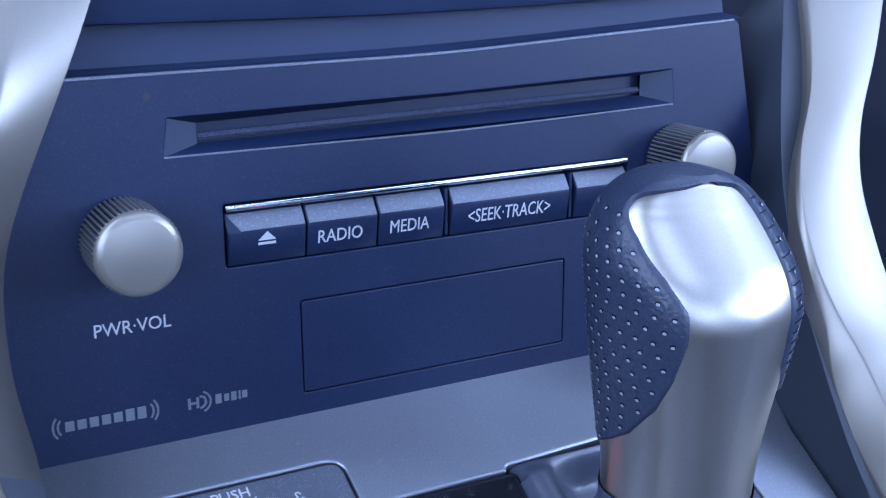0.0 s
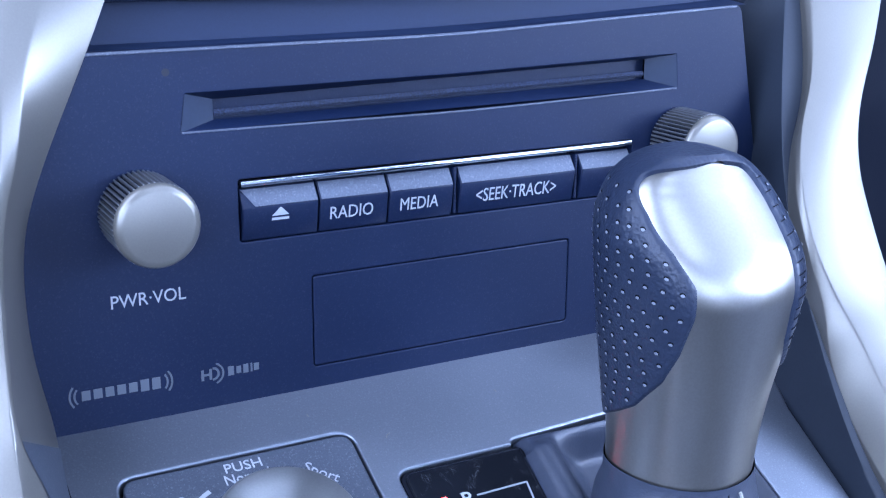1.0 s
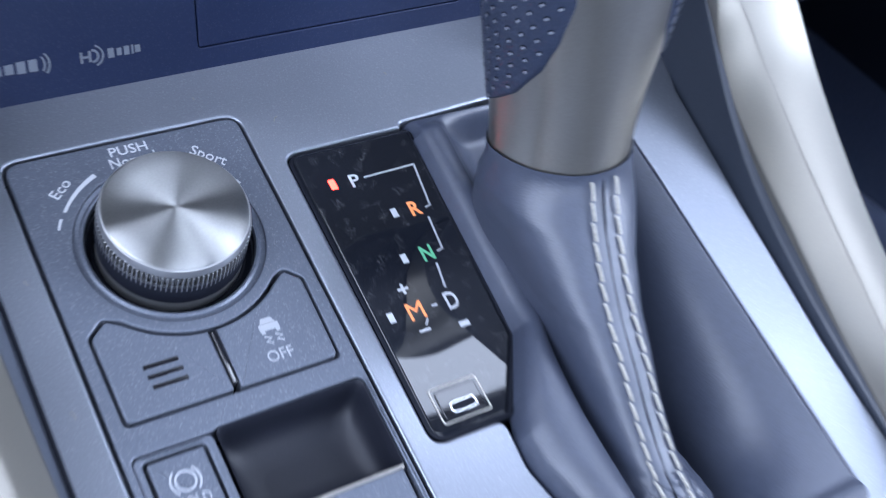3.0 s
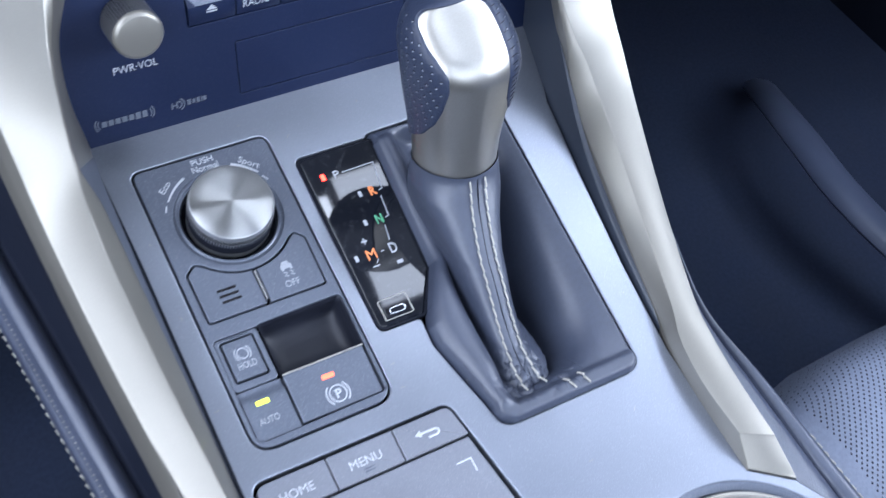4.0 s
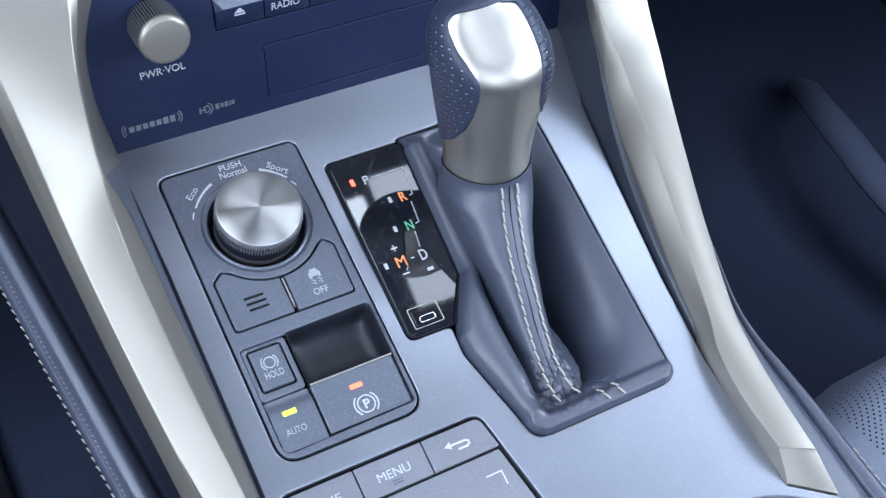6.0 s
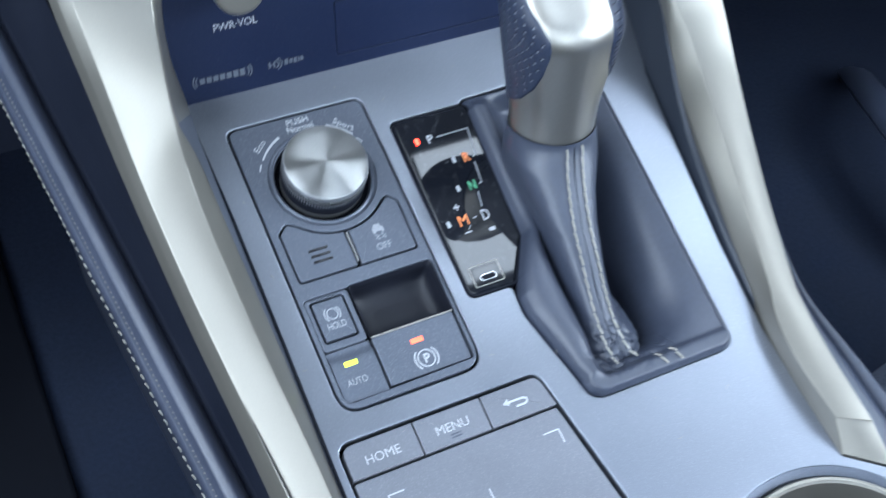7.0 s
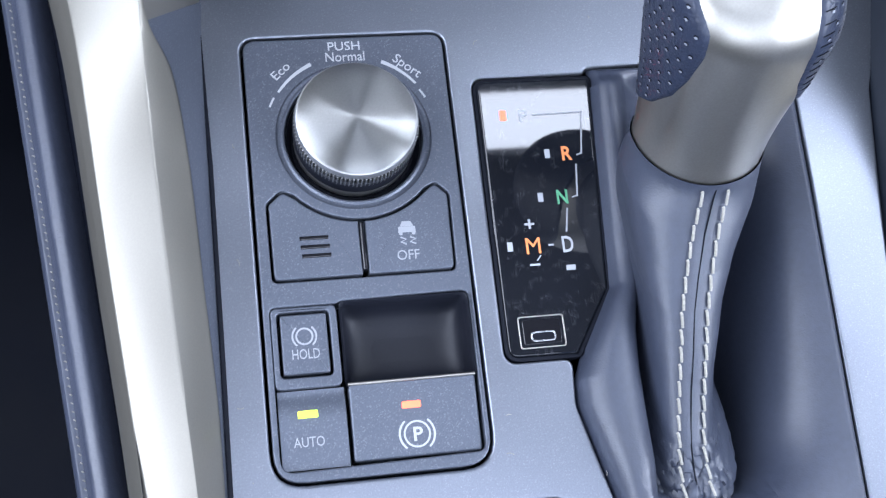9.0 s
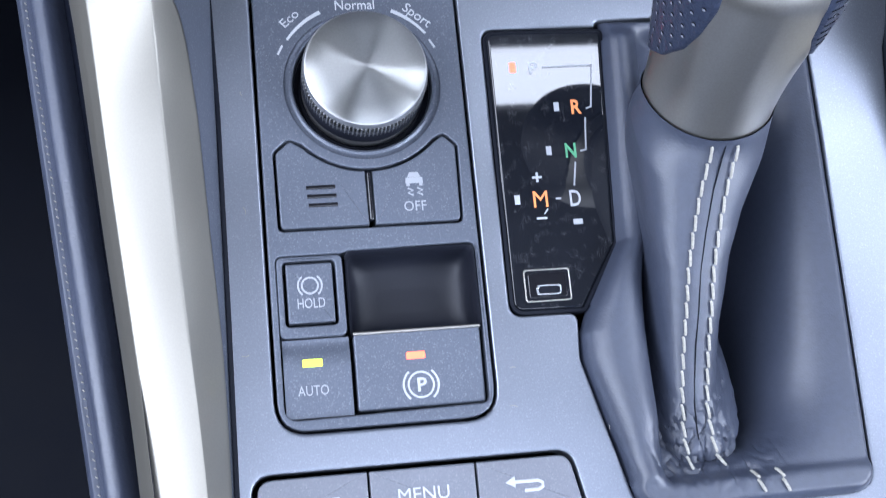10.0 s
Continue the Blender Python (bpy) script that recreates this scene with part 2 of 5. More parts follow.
def grown(outline, d):
    """The outline moved out (d > 0) or in by d along its normals."""
    n, out = len(outline), []
    area = sum(outline[i][0] * outline[(i + 1) % n][1] - outline[(i + 1) % n][0] * outline[i][1] for i in range(n))
    sign = 1 if area > 0 else -1
    for i in range(n):
        p, a, b = Vector(outline[i]), Vector(outline[i - 1]), Vector(outline[(i + 1) % n])
        u, v = (p - a), (b - p)
        if u.length < 1e-6 or v.length < 1e-6:
            u = v = b - a
        u, v = u.normalized(), v.normalized()
        nrm = Vector((u.y + v.y, -u.x - v.x)) * sign
        nrm.normalize()
        c = max(0.5, nrm.dot(Vector((u.y, -u.x)) * sign))
        out.append(tuple(p + nrm * d / c))
    return out


def ring(bm, outline, z):
    return [bm.verts.new((*p, z(*p) if callable(z) else z)) for p in outline]


def skin(bm, a, b):
    n = len(a)
    for i in range(n):
        bm.faces.new((a[i], a[(i + 1) % n], b[(i + 1) % n], b[i]))


def block(outline, z0, z1, edge=0.05, steps=3, bm=None):
    """A solid of the outline from z0 up to z1 (numbers or functions of x, y), its top edge rounded."""
    bm = bm or bmesh.new()
    top = z1 if callable(z1) else (lambda x, y: z1)
    low = z0 if callable(z0) else (lambda x, y: z0)
    rings = [ring(bm, outline, low)]
    for k in range(steps + 1):
        a = math.pi / 2 * k / steps
        o = grown(outline, -edge * (1 - math.cos(a)))
        rings.append([bm.verts.new((*p, top(*p) - edge * (1 - math.sin(a)))) for p in o])
    for a, b in zip(rings, rings[1:]):
        skin(bm, a, b)
    bm.faces.new(rings[-1])
    bm.faces.new(rings[0][::-1])
    return bm


def plate(outline, holes, z, depth, lip=0.06, steps=3):
    """A plate with its top at z and openings that go through it, all edges rounded."""
    bm = bmesh.new()
    loops = []
    for o, sign in [(outline, -1)] + [(h, 1) for h in holes]:
        rings = [ring(bm, grown(o, sign * lip * 1.5), z)]
        for k in range(steps + 1):
            a = math.pi / 2 * k / steps
            g = grown(o, sign * lip * (1 - math.sin(a)))
            rings.append(ring(bm, g, z - lip * (1 - math.cos(a))))
        rings.append(ring(bm, o, z - depth))
        for a, b in zip(rings, rings[1:]):
            skin(bm, a, b)
        loops.append(rings[0])
    edges = []
    for lp in loops:
        for i in range(len(lp)):
            edges.append(bm.edges.get((lp[i], lp[(i + 1) % len(lp)])))
    bmesh.ops.triangle_fill(bm, use_beauty=True, use_dissolve=False, edges=edges, normal=(0, 0, 1))
    return bm


def revolve(profile, cx=0, cy=0, n=96, bm=None):
    """A turned solid: profile of (radius, z) from the axis at its foot to the axis at its top."""
    bm = bm or bmesh.new()
    rings = []
    for r, z in profile:
        rings.append([bm.verts.new((cx, cy, z))] if r < 1e-6 else ring(bm, circle(cx, cy, r, n), z))
    for a, b in zip(rings, rings[1:]):
        if len(a) == 1 and len(b) == 1:
            continue
        if len(a) == 1 or len(b) == 1:
            tip, o = (a[0], b) if len(a) == 1 else (b[0], a)
            for i in range(n):
                bm.faces.new((tip, o[i], o[(i + 1) % n]))
        else:
            skin(bm, a, b)
    return bm


def teeth(parent, r0, r1, z0, z1, count, cx, cy, mat, duty=0.6):
    """Separate upright teeth round a knob, alike pieces on one mesh."""
    bm = bmesh.new()
    h = math.pi * duty / count
    q = [(r * math.cos(t), r * math.sin(t)) for r, t in ((r0, -h), (r1, -h * 0.5), (r1, h * 0.5), (r0, h))]
    lo, hi = ring(bm, q, z0), ring(bm, q, z1)
    skin(bm, lo, hi)
    bm.faces.new(hi), bm.faces.new(lo[::-1])
    first = link("tooth", bm, mat, False)
    for k in range(count):
        ob = first if k == 0 else new("tooth", first.data)
        ob.parent = parent
        ob.matrix_local = Matrix.Translation((cx * CM, cy * CM, 0)) @ Matrix.Rotation(2 * math.pi * k / count, 4, "Z")


def spline(points, n, closed=False):
    """Points along a smooth curve through the given ones."""
    pts = [Vector(p) for p in points]
    m = len(pts)
    out = []
    for k in range(n):
        s = k / (n if closed else n - 1) * (m if closed else m - 1)
        i = min(int(s), m - 1 if closed else m - 2)
        f = s - i
        g = (lambda j: pts[j % m]) if closed else (lambda j: pts[max(0, min(m - 1, j))])
        a, b, c, d = g(i - 1), g(i), g(i + 1), g(i + 2)
        out.append(0.5 * (2 * b + (c - a) * f + (2 * a - 5 * b + 4 * c - d) * f * f + (3 * b - a - 3 * c + d) * f ** 3))
    return out


def rails(lines, n=60, soft=0.12, closed=False, ends=True, calm=()):
    """A skin stretched over rails that run side by side; each inner rail becomes a small rounded edge. calm: smoothing passes for each rail."""
    full = []
    curves = [spline(l, n) for l in lines]
    for c, passes in zip(curves, calm):
        for _ in range(passes):
            c[1:-1] = [(c[k - 1] + 2 * c[k] + c[k + 1]) / 4 for k in range(1, n - 1)]
    for i, c in enumerate(curves):
        if (0 < i < len(curves) - 1) or closed:
            a, b = curves[i - 1], curves[(i + 1) % len(curves)]
            near, far = [], []
            for k in range(n):
                u, v = a[k] - c[k], b[k] - c[k]
                near.append(c[k] + u * min(1, soft / max(u.length, 1e-6)) * 0.5)
                far.append(c[k] + v * min(1, soft / max(v.length, 1e-6)) * 0.5)
            mid = [(p + q) * 0.25 + r * 0.5 for p, q, r in zip(near, far, c)]
            full += [near, mid, far]
        else:
            full.append(c)
    bm = bmesh.new()
    vs = [[bm.verts.new(p) for p in c] for c in full]
    m = len(vs)
    for i in range(m if closed else m - 1):
        for k in range(n - 1):
            bm.faces.new((vs[i][k], vs[(i + 1) % m][k], vs[(i + 1) % m][k + 1], vs[i][k + 1]))
    if closed and ends:
        bm.faces.new([v[0] for v in vs]), bm.faces.new([v[-1] for v in vs][::-1])
    return bm


def tube(path, r, sides=10, bm=None, closed=False, flat=1.0, up=(0, 0, 1)):
    """A round bar along a path; flat squeezes it along up."""
    bm = bm or bmesh.new()
    pts = [Vector(p) for p in path]
    rings = []
    up = Vector(up)
    for i, p in enumerate(pts):
        a = pts[i - 1] if (i or closed) else p
        b = pts[(i + 1) % len(pts)] if (i < len(pts) - 1 or closed) else p
        d = (b - a).normalized()
        x = d.cross(up).normalized()
        y = x.cross(d)
        rings.append([bm.verts.new(p + r * (math.cos(2 * math.pi * k / sides) * x + flat * math.sin(2 * math.pi * k / sides) * y)) for k in range(sides)])
    for a, b in list(zip(rings, rings[1:])) + ([(rings[-1], rings[0])] if closed else []):
        skin(bm, a, b)
    if not closed:
        bm.faces.new(rings[0][::-1]), bm.faces.new(rings[-1])
    return bm


def words(body, cx, cy, z, width, height, turn=0.0, thick=0.015, bold=0.0):
    """Lettering of the built-in font, fitted to a width and a height, lying flat at z."""
    data = bpy.data.curves.new("letters", "FONT")
    data.body, data.align_x, data.resolution_u, data.offset = body, "CENTER", 3, bold
    ob = new("letters", data)
    me = bpy.data.meshes.new_from_object(ob.evaluated_get(bpy.context.evaluated_depsgraph_get()))
    bpy.data.objects.remove(ob)
    bm = bmesh.new()
    bm.from_mesh(me)
    bpy.data.meshes.remove(me)
    xs, ys = [v.co.x for v in bm.verts], [v.co.y for v in bm.verts]
    mid, lo = (min(xs) + max(xs)) / 2, (min(ys) + max(ys)) / 2
    sx, sy = width / (max(xs) - min(xs)), height / (max(ys) - min(ys))
    c, s = math.cos(radians(turn)), math.sin(radians(turn))
    for v in bm.verts:
        x, y = (v.co.x - mid) * sx, (v.co.y - lo) * sy
        v.co = (cx + c * x - s * y, cy + s * x + c * y, z)
    up = bmesh.ops.extrude_face_region(bm, geom=bm.faces[:])
    bmesh.ops.translate(bm, vec=(0, 0, thick), verts=[g for g in up["geom"] if isinstance(g, bmesh.types.BMVert)])
    return bm


def bar(bm, x, y, w, h, z, turn=0.0, thick=0.015):
    """A small printed bar."""
    c, s = math.cos(radians(turn)), math.sin(radians(turn))
    o = [(x + c * a - s * b, y + s * a + c * b) for a, b in ((-w / 2, -h / 2), (w / 2, -h / 2), (w / 2, h / 2), (-w / 2, h / 2))]
    lo, hi = ring(bm, o, z), ring(bm, o, z + thick)
    skin(bm, lo, hi)
    bm.faces.new(hi), bm.faces.new(lo[::-1])
    return bm


def arc(bm, cx, cy, r, a0, a1, w, z, n=14, thick=0.015, w1=None):
    """A printed stroke along an arc; degrees."""
    w1 = w if w1 is None else w1
    inner, outer = [], []
    for k in range(n + 1):
        a = radians(a0 + (a1 - a0) * k / n)
        h = (w + (w1 - w) * k / n) / 2
        inner.append((cx + (r - h) * math.cos(a), cy + (r - h) * math.sin(a)))
        outer.append((cx + (r + h) * math.cos(a), cy + (r + h) * math.sin(a)))
    o = outer + inner[::-1]
    lo, hi = ring(bm, o, z), ring(bm, o, z + thick)
    skin(bm, lo, hi)
    m = n + 1
    for k in range(n):
        bm.faces.new((hi[k], hi[k + 1], hi[2 * m - 2 - k], hi[2 * m - 1 - k]))
    return bm
from mathutils.bvhtree import BVHTree


# ---- cabin shell, in world metres ----
def slab(name, x0, y0, z0, x1, y1, z1, mat, kind="structure", label="", category="", holes=None):
    bm = bmesh.new()
    bmesh.ops.create_cube(bm, size=1.0)
    for v in bm.verts:
        v.co = Vector((x0 + (v.co.x + 0.5) * (x1 - x0), y0 + (v.co.y + 0.5) * (y1 - y0), z0 + (v.co.z + 0.5) * (z1 - z0))) / CM
    bmesh.ops.bevel(bm, geom=bm.edges[:], offset=0.6, segments=2, affect="EDGES")
    ob = link(name, bm, mat)
    return tagged(ob, label, category, kind=kind)


def cabin():
    slab("floor", -0.80, -1.70, 0.06, 0.96, 1.25, 0.12, CARPET, label="black carpet of the car floor", category="floor")
    # unseen lining, cut open wherever an overhead light panel was added
    lining = plate(rect(-80, -170, 96, 48, 1), [rect((x - w / 2) * 100, (y - d / 2) * 100, (x + w / 2) * 100, (y + d / 2) * 100, 0.5) for x, y, w, d, bright in ROOF_LIGHTS], 134.0, 4.0, lip=0.3)
    tagged(link("ceiling", lining, HEADLINER, True), "dark grey fabric roof lining with openings for added light panels", "ceiling", kind="structure")
    for side, x0, x1 in (("left", -0.82, -0.76), ("right", 0.92, 0.98)):
        slab("wall_" + side + "_low", x0, -1.70, 0.06, x1, 1.25, 0.82, TRIM_BLACK, label="black door lining below the side windows", category="wall")
        slab("wall_" + side + "_high", x0, -1.70, 1.24, x1, 0.40, 1.34, HEADLINER, label="grey lining above the side windows", category="wall")
        slab("pillar_" + side, x0, -0.95, 0.82, x1, -0.85, 1.24, HEADLINER, label="grey door pillar between the side windows", category="pillar")
    slab("wall_rear_low", -0.80, -1.76, 0.06, 0.96, -1.70, 0.88, TRIM_BLACK, label="black lining behind the rear seats", category="wall")
    slab("wall_rear_high", -0.80, -1.76, 1.26, 0.96, -1.70, 1.34, HEADLINER, label="grey lining above the rear window", category="wall")
    # plain block out of view, added to hold back light from the windscreen
    slab("dashboard", -0.76, 0.21, 0.42, 0.92, 1.19, 0.86, TRIM_BLACK, label="unseen black dashboard block added behind the centre stack to block light", category="dashboard")
    # black sheet added over the carpet in place of the driver side shade
    mat = fillet([(-62, -70), (-13, -70), (-13, 60), (-62, 60)], 6)
    tagged(link("driver_floor_shade", block(mat, 12.0, 13.2, 0.4), GAP_BLACK, True), "black sheet standing in for shade on the driver side floor", "floor mat")
    band = tube([(v[0] * 100, v[1] * 100, v[2] * 100) for v in spline([(0.706, -0.135, 0.19), (0.651, -0.015, 0.20), (0.639, 0.05, 0.20), (0.638, 0.115, 0.20), (0.651, 0.18, 0.195), (0.676, 0.235, 0.175), (0.716, 0.295, 0.14)], 40)], 1.9, 10, flat=0.5)
    tagged(link("sill_trim", band, SILL, True), "smooth dark curved moulding low in the passenger footwell", "trim", kind="structure")
    slab("firewall", -0.80, 1.19, 0.06, 0.96, 1.25, 0.98, TRIM_BLACK, label="black bulkhead at the front of the footwells", category="wall")


def outline_of_deck():
    left = [(-4.36, -30), (-4.40, -10), (-4.36, -4), (-4.36, 2), (-4.5, 7.95)]
    right = [(18.3, 7.95), (17.9, 6.0), (17.0, 3.4), (16.4, -1.1), (15.85, -5.9), (15.58, -10.2), (15.7, -13.3), (15.9, -16.45), (17.8, -17.75), (18.6, -19.0), (19.2, -24), (19.4, -30)]
    return [tuple(p)[:2] for p in (left + right)][::-1]


PANEL = fillet([(-3.2, -7.5), (3.08, -7.5), (3.12, 6.1), (-3.22, 6.1)], [0.95, 0.95, 0.5, 0.5], 6)
INDICATOR = fillet([(3.84, -4.48), (5.95, -4.50), (7.16, -2.55), (7.18, -1.9), (7.56, 4.26), (3.92, 4.28)], [0.35, 0.12, 0.5, 0.5, 0.1, 0.3], 5)
SELECTOR_HOLE = fillet([(3.70, -4.62), (5.72, -4.62), (5.62, -6.0), (6.76, -10.46), (13.92, -10.44), (14.45, 4.9), (7.50, 4.60), (7.40, 4.42), (3.80, 4.42)],
                       [0.4, 0.3, 1.0, 0.75, 0.75, 0.8, 0.2, 0.1, 0.4], 6)
PAD_HOLE = fillet([(-3.92, -17), (6.65, -17), (5.0, -8.52), (-3.95, -8.52)], [0.6, 0.6, 0.6, 0.6], 6)
CUP = (12.7, -22.5, 5.9)


def centre_console():
    c = thing("centre_console", "satin grey centre console with silver rails and black leather flanks", "console")
    holes = [grown(PANEL, 0.0), SELECTOR_HOLE, PAD_HOLE, circle(CUP[0], CUP[1], CUP[2] + 0.45, 96)]
    part("top_panel", plate(outline_of_deck(), holes, 0.0, 0.8, lip=0.07), DECK_PAINT, c, "satin grey painted top panel with a fine metal fleck")
    part("body", block([(-4.2, -30), (19, -30), (17.4, -10), (17.6, 7.7), (-4.2, 7.7)], -38, -4.5, 0.3), GAP_BLACK, c, "black inner box of the console")
    for o in (PANEL, SELECTOR_HOLE, PAD_HOLE):
        wall = bmesh.new()
        skin(wall, ring(wall, grown(o, 0.05), -4.4), ring(wall, grown(o, 0.05), -0.5))
        part("opening_wall", wall, GAP_BLACK, c, "black wall inside an opening of the top")
    # left rail
    ridge = [(-4.6, -30, .7), (-4.72, -25, .78), (-4.83, -20, .86), (-4.92, -15, .95), (-4.97, -10, 1.0), (-5.25, -6, 1.1), (-5.42, -4, 1.22), (-5.55, -2, 1.5), (-5.66, 0, 1.8), (-5.78, 2, 2.2), (-5.83, 4, 3.1), (-5.8, 5, 3.8), (-5.75, 6, 4.6), (-5.6, 7.5, 5.7), (-5.45, 8.8, 6.8), (-5.0, 10.1, 7.7), (-4.9, 11.8, 8.85), (-3.7, 13.7, 11.05), (-2.0, 16.5, 14.4), (0.0, 19, 17.6)]
    foot = [(-4.42, -30, .05), (-4.43, -25, .05), (-4.45, -20, .05), (-4.46, -15, .05), (-4.48, -10, .05), (-4.5, -6, .12), (-4.57, -4, .30), (-4.68, -2, .60), (-4.78, 0, .88), (-4.90, 2, 1.24), (-5.15, 4, 2.2), (-5.66, 4.95, 3.6), (-5.65, 6, 4.4), (-5.5, 7.5, 5.5), (-5.25, 8.8, 6.5), (-4.7, 10.1, 7.4), (-4.2, 11.8, 8.85), (-3.0, 13.7, 11.1), (-1.4, 16.5, 14.5), (0.6, 19, 17.7)]
    outer = [(-5.6, -30, .2), (-5.84, -25, .21), (-6.08, -20, .22), (-6.32, -15, .23), (-6.55, -10, .25), (-6.92, -6, .45), (-7.13, -4, .65), (-7.34, -2, .95), (-7.52, 0, 1.3), (-7.68, 2, 1.7), (-7.86, 4, 2.1), (-7.95, 5, 2.6), (-8.1, 6, 3.2), (-8.3, 7.5, 4.6), (-8.6, 8.8, 5.9), (-8.8, 10.1, 7.2), (-8.9, 11.4, 8.6), (-8.9, 13.5, 10.6), (-8.9, 16.5, 13.0), (-8.9, 20, 16.0)]
    shoulder = [(x + (u - x) * 0.13, y, z + (w - z) * 0.13) for (x, y, z), (u, v, w) in zip(outer, ridge)]
    outer = [(x, y, z - 0.32) for x, y, z in outer]
    low_out = [(x - 0.25, y, z - 0.55) for x, y, z in outer]
    low_in = [(-4.36, -30, -.1), (-4.37, -25, -.1), (-4.38, -20, -.1), (-4.39, -15, -.1), (-4.40, -10, -.1), (-4.38, -6, -.1), (-4.36, -4, -.1), (-4.36, -2, -.1), (-4.36, 0, -.1), (-4.36, 2, -.1), (-4.36, 5, -.05), (-4.35, 6.5, 0), (-4.3, 7.9, .4), (-4.62, 8.7, 1.9), (-4.70, 9.5, 3.5), (-4.55, 10.2, 4.9), (-3.9, 11, 6.5), (-2.6, 12.2, 9), (-1.4, 13.8, 11.3), (0.6, 16.5, 15.0), (2.4, 19, 18.2)]
    under = [(x - 1.2, y, z - 0.6) for x, y, z in low_in]
    gap = tube([(-4.31, -29.5, 0), (-4.335, -10, 0), (-4.30, -4, 0), (-4.30, 2, 0), (-4.41, 6.5, 0)], 0.07, 8, flat=0.6)
    part("seam", gap, GAP_BLACK, c, "thin black gap along the silver rail")
    base = rails([[(x + 0.025, y, z) for x, y, z in low_in], [(x + 0.025, y, z - 0.02) for x, y, z in foot]], 160, 0.1)
    bmesh.ops.delete(base, geom=[v for v in base.verts if v.co.y > 7.5], context="VERTS")
    part("rail_base", base, PANEL_PAINT, c, "dark blue-grey inner foot under the silver rail")
    part("left_rail", rails([under, low_in, foot, ridge, shoulder, outer, low_out], 200, 0.10, closed=True, calm=(60, 20, 12, 50, 100, 100, 100)), SILVER, c, "satin silver rail with a chamfered inner edge")
    # right rail
    ridge = [(15.92, -16.4, .10), (15.9, -15.05, .88), (15.88, -14.85, .97), (15.6, -12.5, 1.0), (15.75, -10.3, 1.0), (16.25, -8.7, 1.1), (16.95, -5.8, 1.2), (17.6, -2.5, 1.5), (18.0, 1.2, 2.3), (17.9, 3.2, 3.2), (17.65, 4.3, 3.8), (17.45, 5.7, 4.7), (17.66, 7.2, 5.7), (18.35, 8.7, 6.7), (19.6, 10.4, 7.9), (20.6, 13, 9.8), (21.4, 16.5, 12)]
    foot = [(15.86, -16.45, .02), (15.75, -15.0, .05), (15.74, -14.8, .05), (15.62, -12.5, .05), (15.65, -10.3, .06), (15.95, -8.7, .15), (16.35, -5.8, .28), (16.85, -2.5, .6), (17.2, 1.2, 1.25), (17.3, 3.2, 2.3), (17.35, 4.2, 3.3), (17.3, 5.6, 4.4), (17.5, 7.1, 5.4), (18.2, 8.6, 6.4), (19.45, 10.3, 7.6), (20.45, 13, 9.5), (21.2, 16.5, 11.7)]
    outer = [(17.8, -17.7, .10), (17.45, -15.75, .88), (17.4, -15.55, .97), (17.2, -12.5, 1.1), (17.3, -10.2, 1.1), (17.5, -8.8, 1.1), (18.4, -5.2, 1.25), (19.2, -2.0, 1.6), (19.8, 1.2, 2.4), (20.0, 3.2, 3.3), (20.05, 4.6, 4.0), (20.1, 6.0, 4.9), (20.3, 7.6, 6.0), (21.1, 9.2, 7.2), (22.6, 11, 8.6), (24.2, 13.5, 10.6), (25.5, 16.8, 13)]
    low_out = [(x + 0.2, y, z - 0.8) for x, y, z in outer]
    low_in = [(x, y, z - 0.8 if y > 3 else -0.5) for x, y, z in foot]
    part("right_rail", rails([low_in, foot, ridge, outer, low_out], 180, 0.10, closed=True, calm=(4, 6, 6, 10, 10)), SILVER, c, "satin silver rail with a bevelled tip")
    # dark cheeks under the rails
    part("right_cheek", rails([[(15.62, -16.4, -1.2), (15.75, -8, -1.0), (16.5, -1, -.8), (17.1, 3.6, -.6), (18.2, 8.2, -.6), (18.2, 14, 6)], [(15.7, -16.4, -.1), (15.95, -8, .05), (16.75, -1, .5), (17.2, 3.6, 2.4), (17.75, 8.2, 5.6), (20.4, 14, 9.9)], [(17.5, -16.6, .2), (17.6, -8.8, .6), (19.1, -1, 1.1), (19.8, 3.6, 3.0), (20.4, 8.2, 5.8), (24, 14, 10.5)]], 60, 0.2), CHEEK, c, "dark grey side lining under the silver rail")
    # leather flanks
    def flank(points_at, ys, n=120):
        sections = [points_at(y) for y in ys]
        return rails([[s[k] for s in sections] for k in range(len(sections[0]))], n, 0.25)
    def left_at(y):
        g = -8.2 - 0.122 * y
        k = -3.1
        return [(-7.2 - 0.085 * y, y, 0.6), (g + 0.75, y, -1.6), (g + 0.25, y, k - 0.05), (g, y, k - 0.35), (g - 0.22, y, k + 0.10), (g - 0.55, y, k + 0.36), (g - 0.95, y, k + 0.20), (g - 1.15, y, k - 0.22), (g - 1.26, y, k - 0.14), (g - 1.40, y, k - 0.22), (g - 1.50, y, k - 0.5), (g - 1.47, y, k - 1.0), (g - 1.42, y, k - 1.5), (g - 1.1, y, k - 2.8), (g + 0.4, y, k - 6), (g + 2.2, y, -36)]
    ys = [-30, -24, -18, -12, -6, 0, 6, 12, 18]
    # valley of the flank leather, coloured black to stand for its shade
    part("left_valley_shade", flank(lambda y: left_at(y)[:4], ys), TRIM_BLACK, c, "leather valley beside the rail, its shade painted in black")
    part("left_flank", flank(lambda y: left_at(y)[3:], ys), FLANK_LEATHER, c, "black grained leather flank with a padded roll")
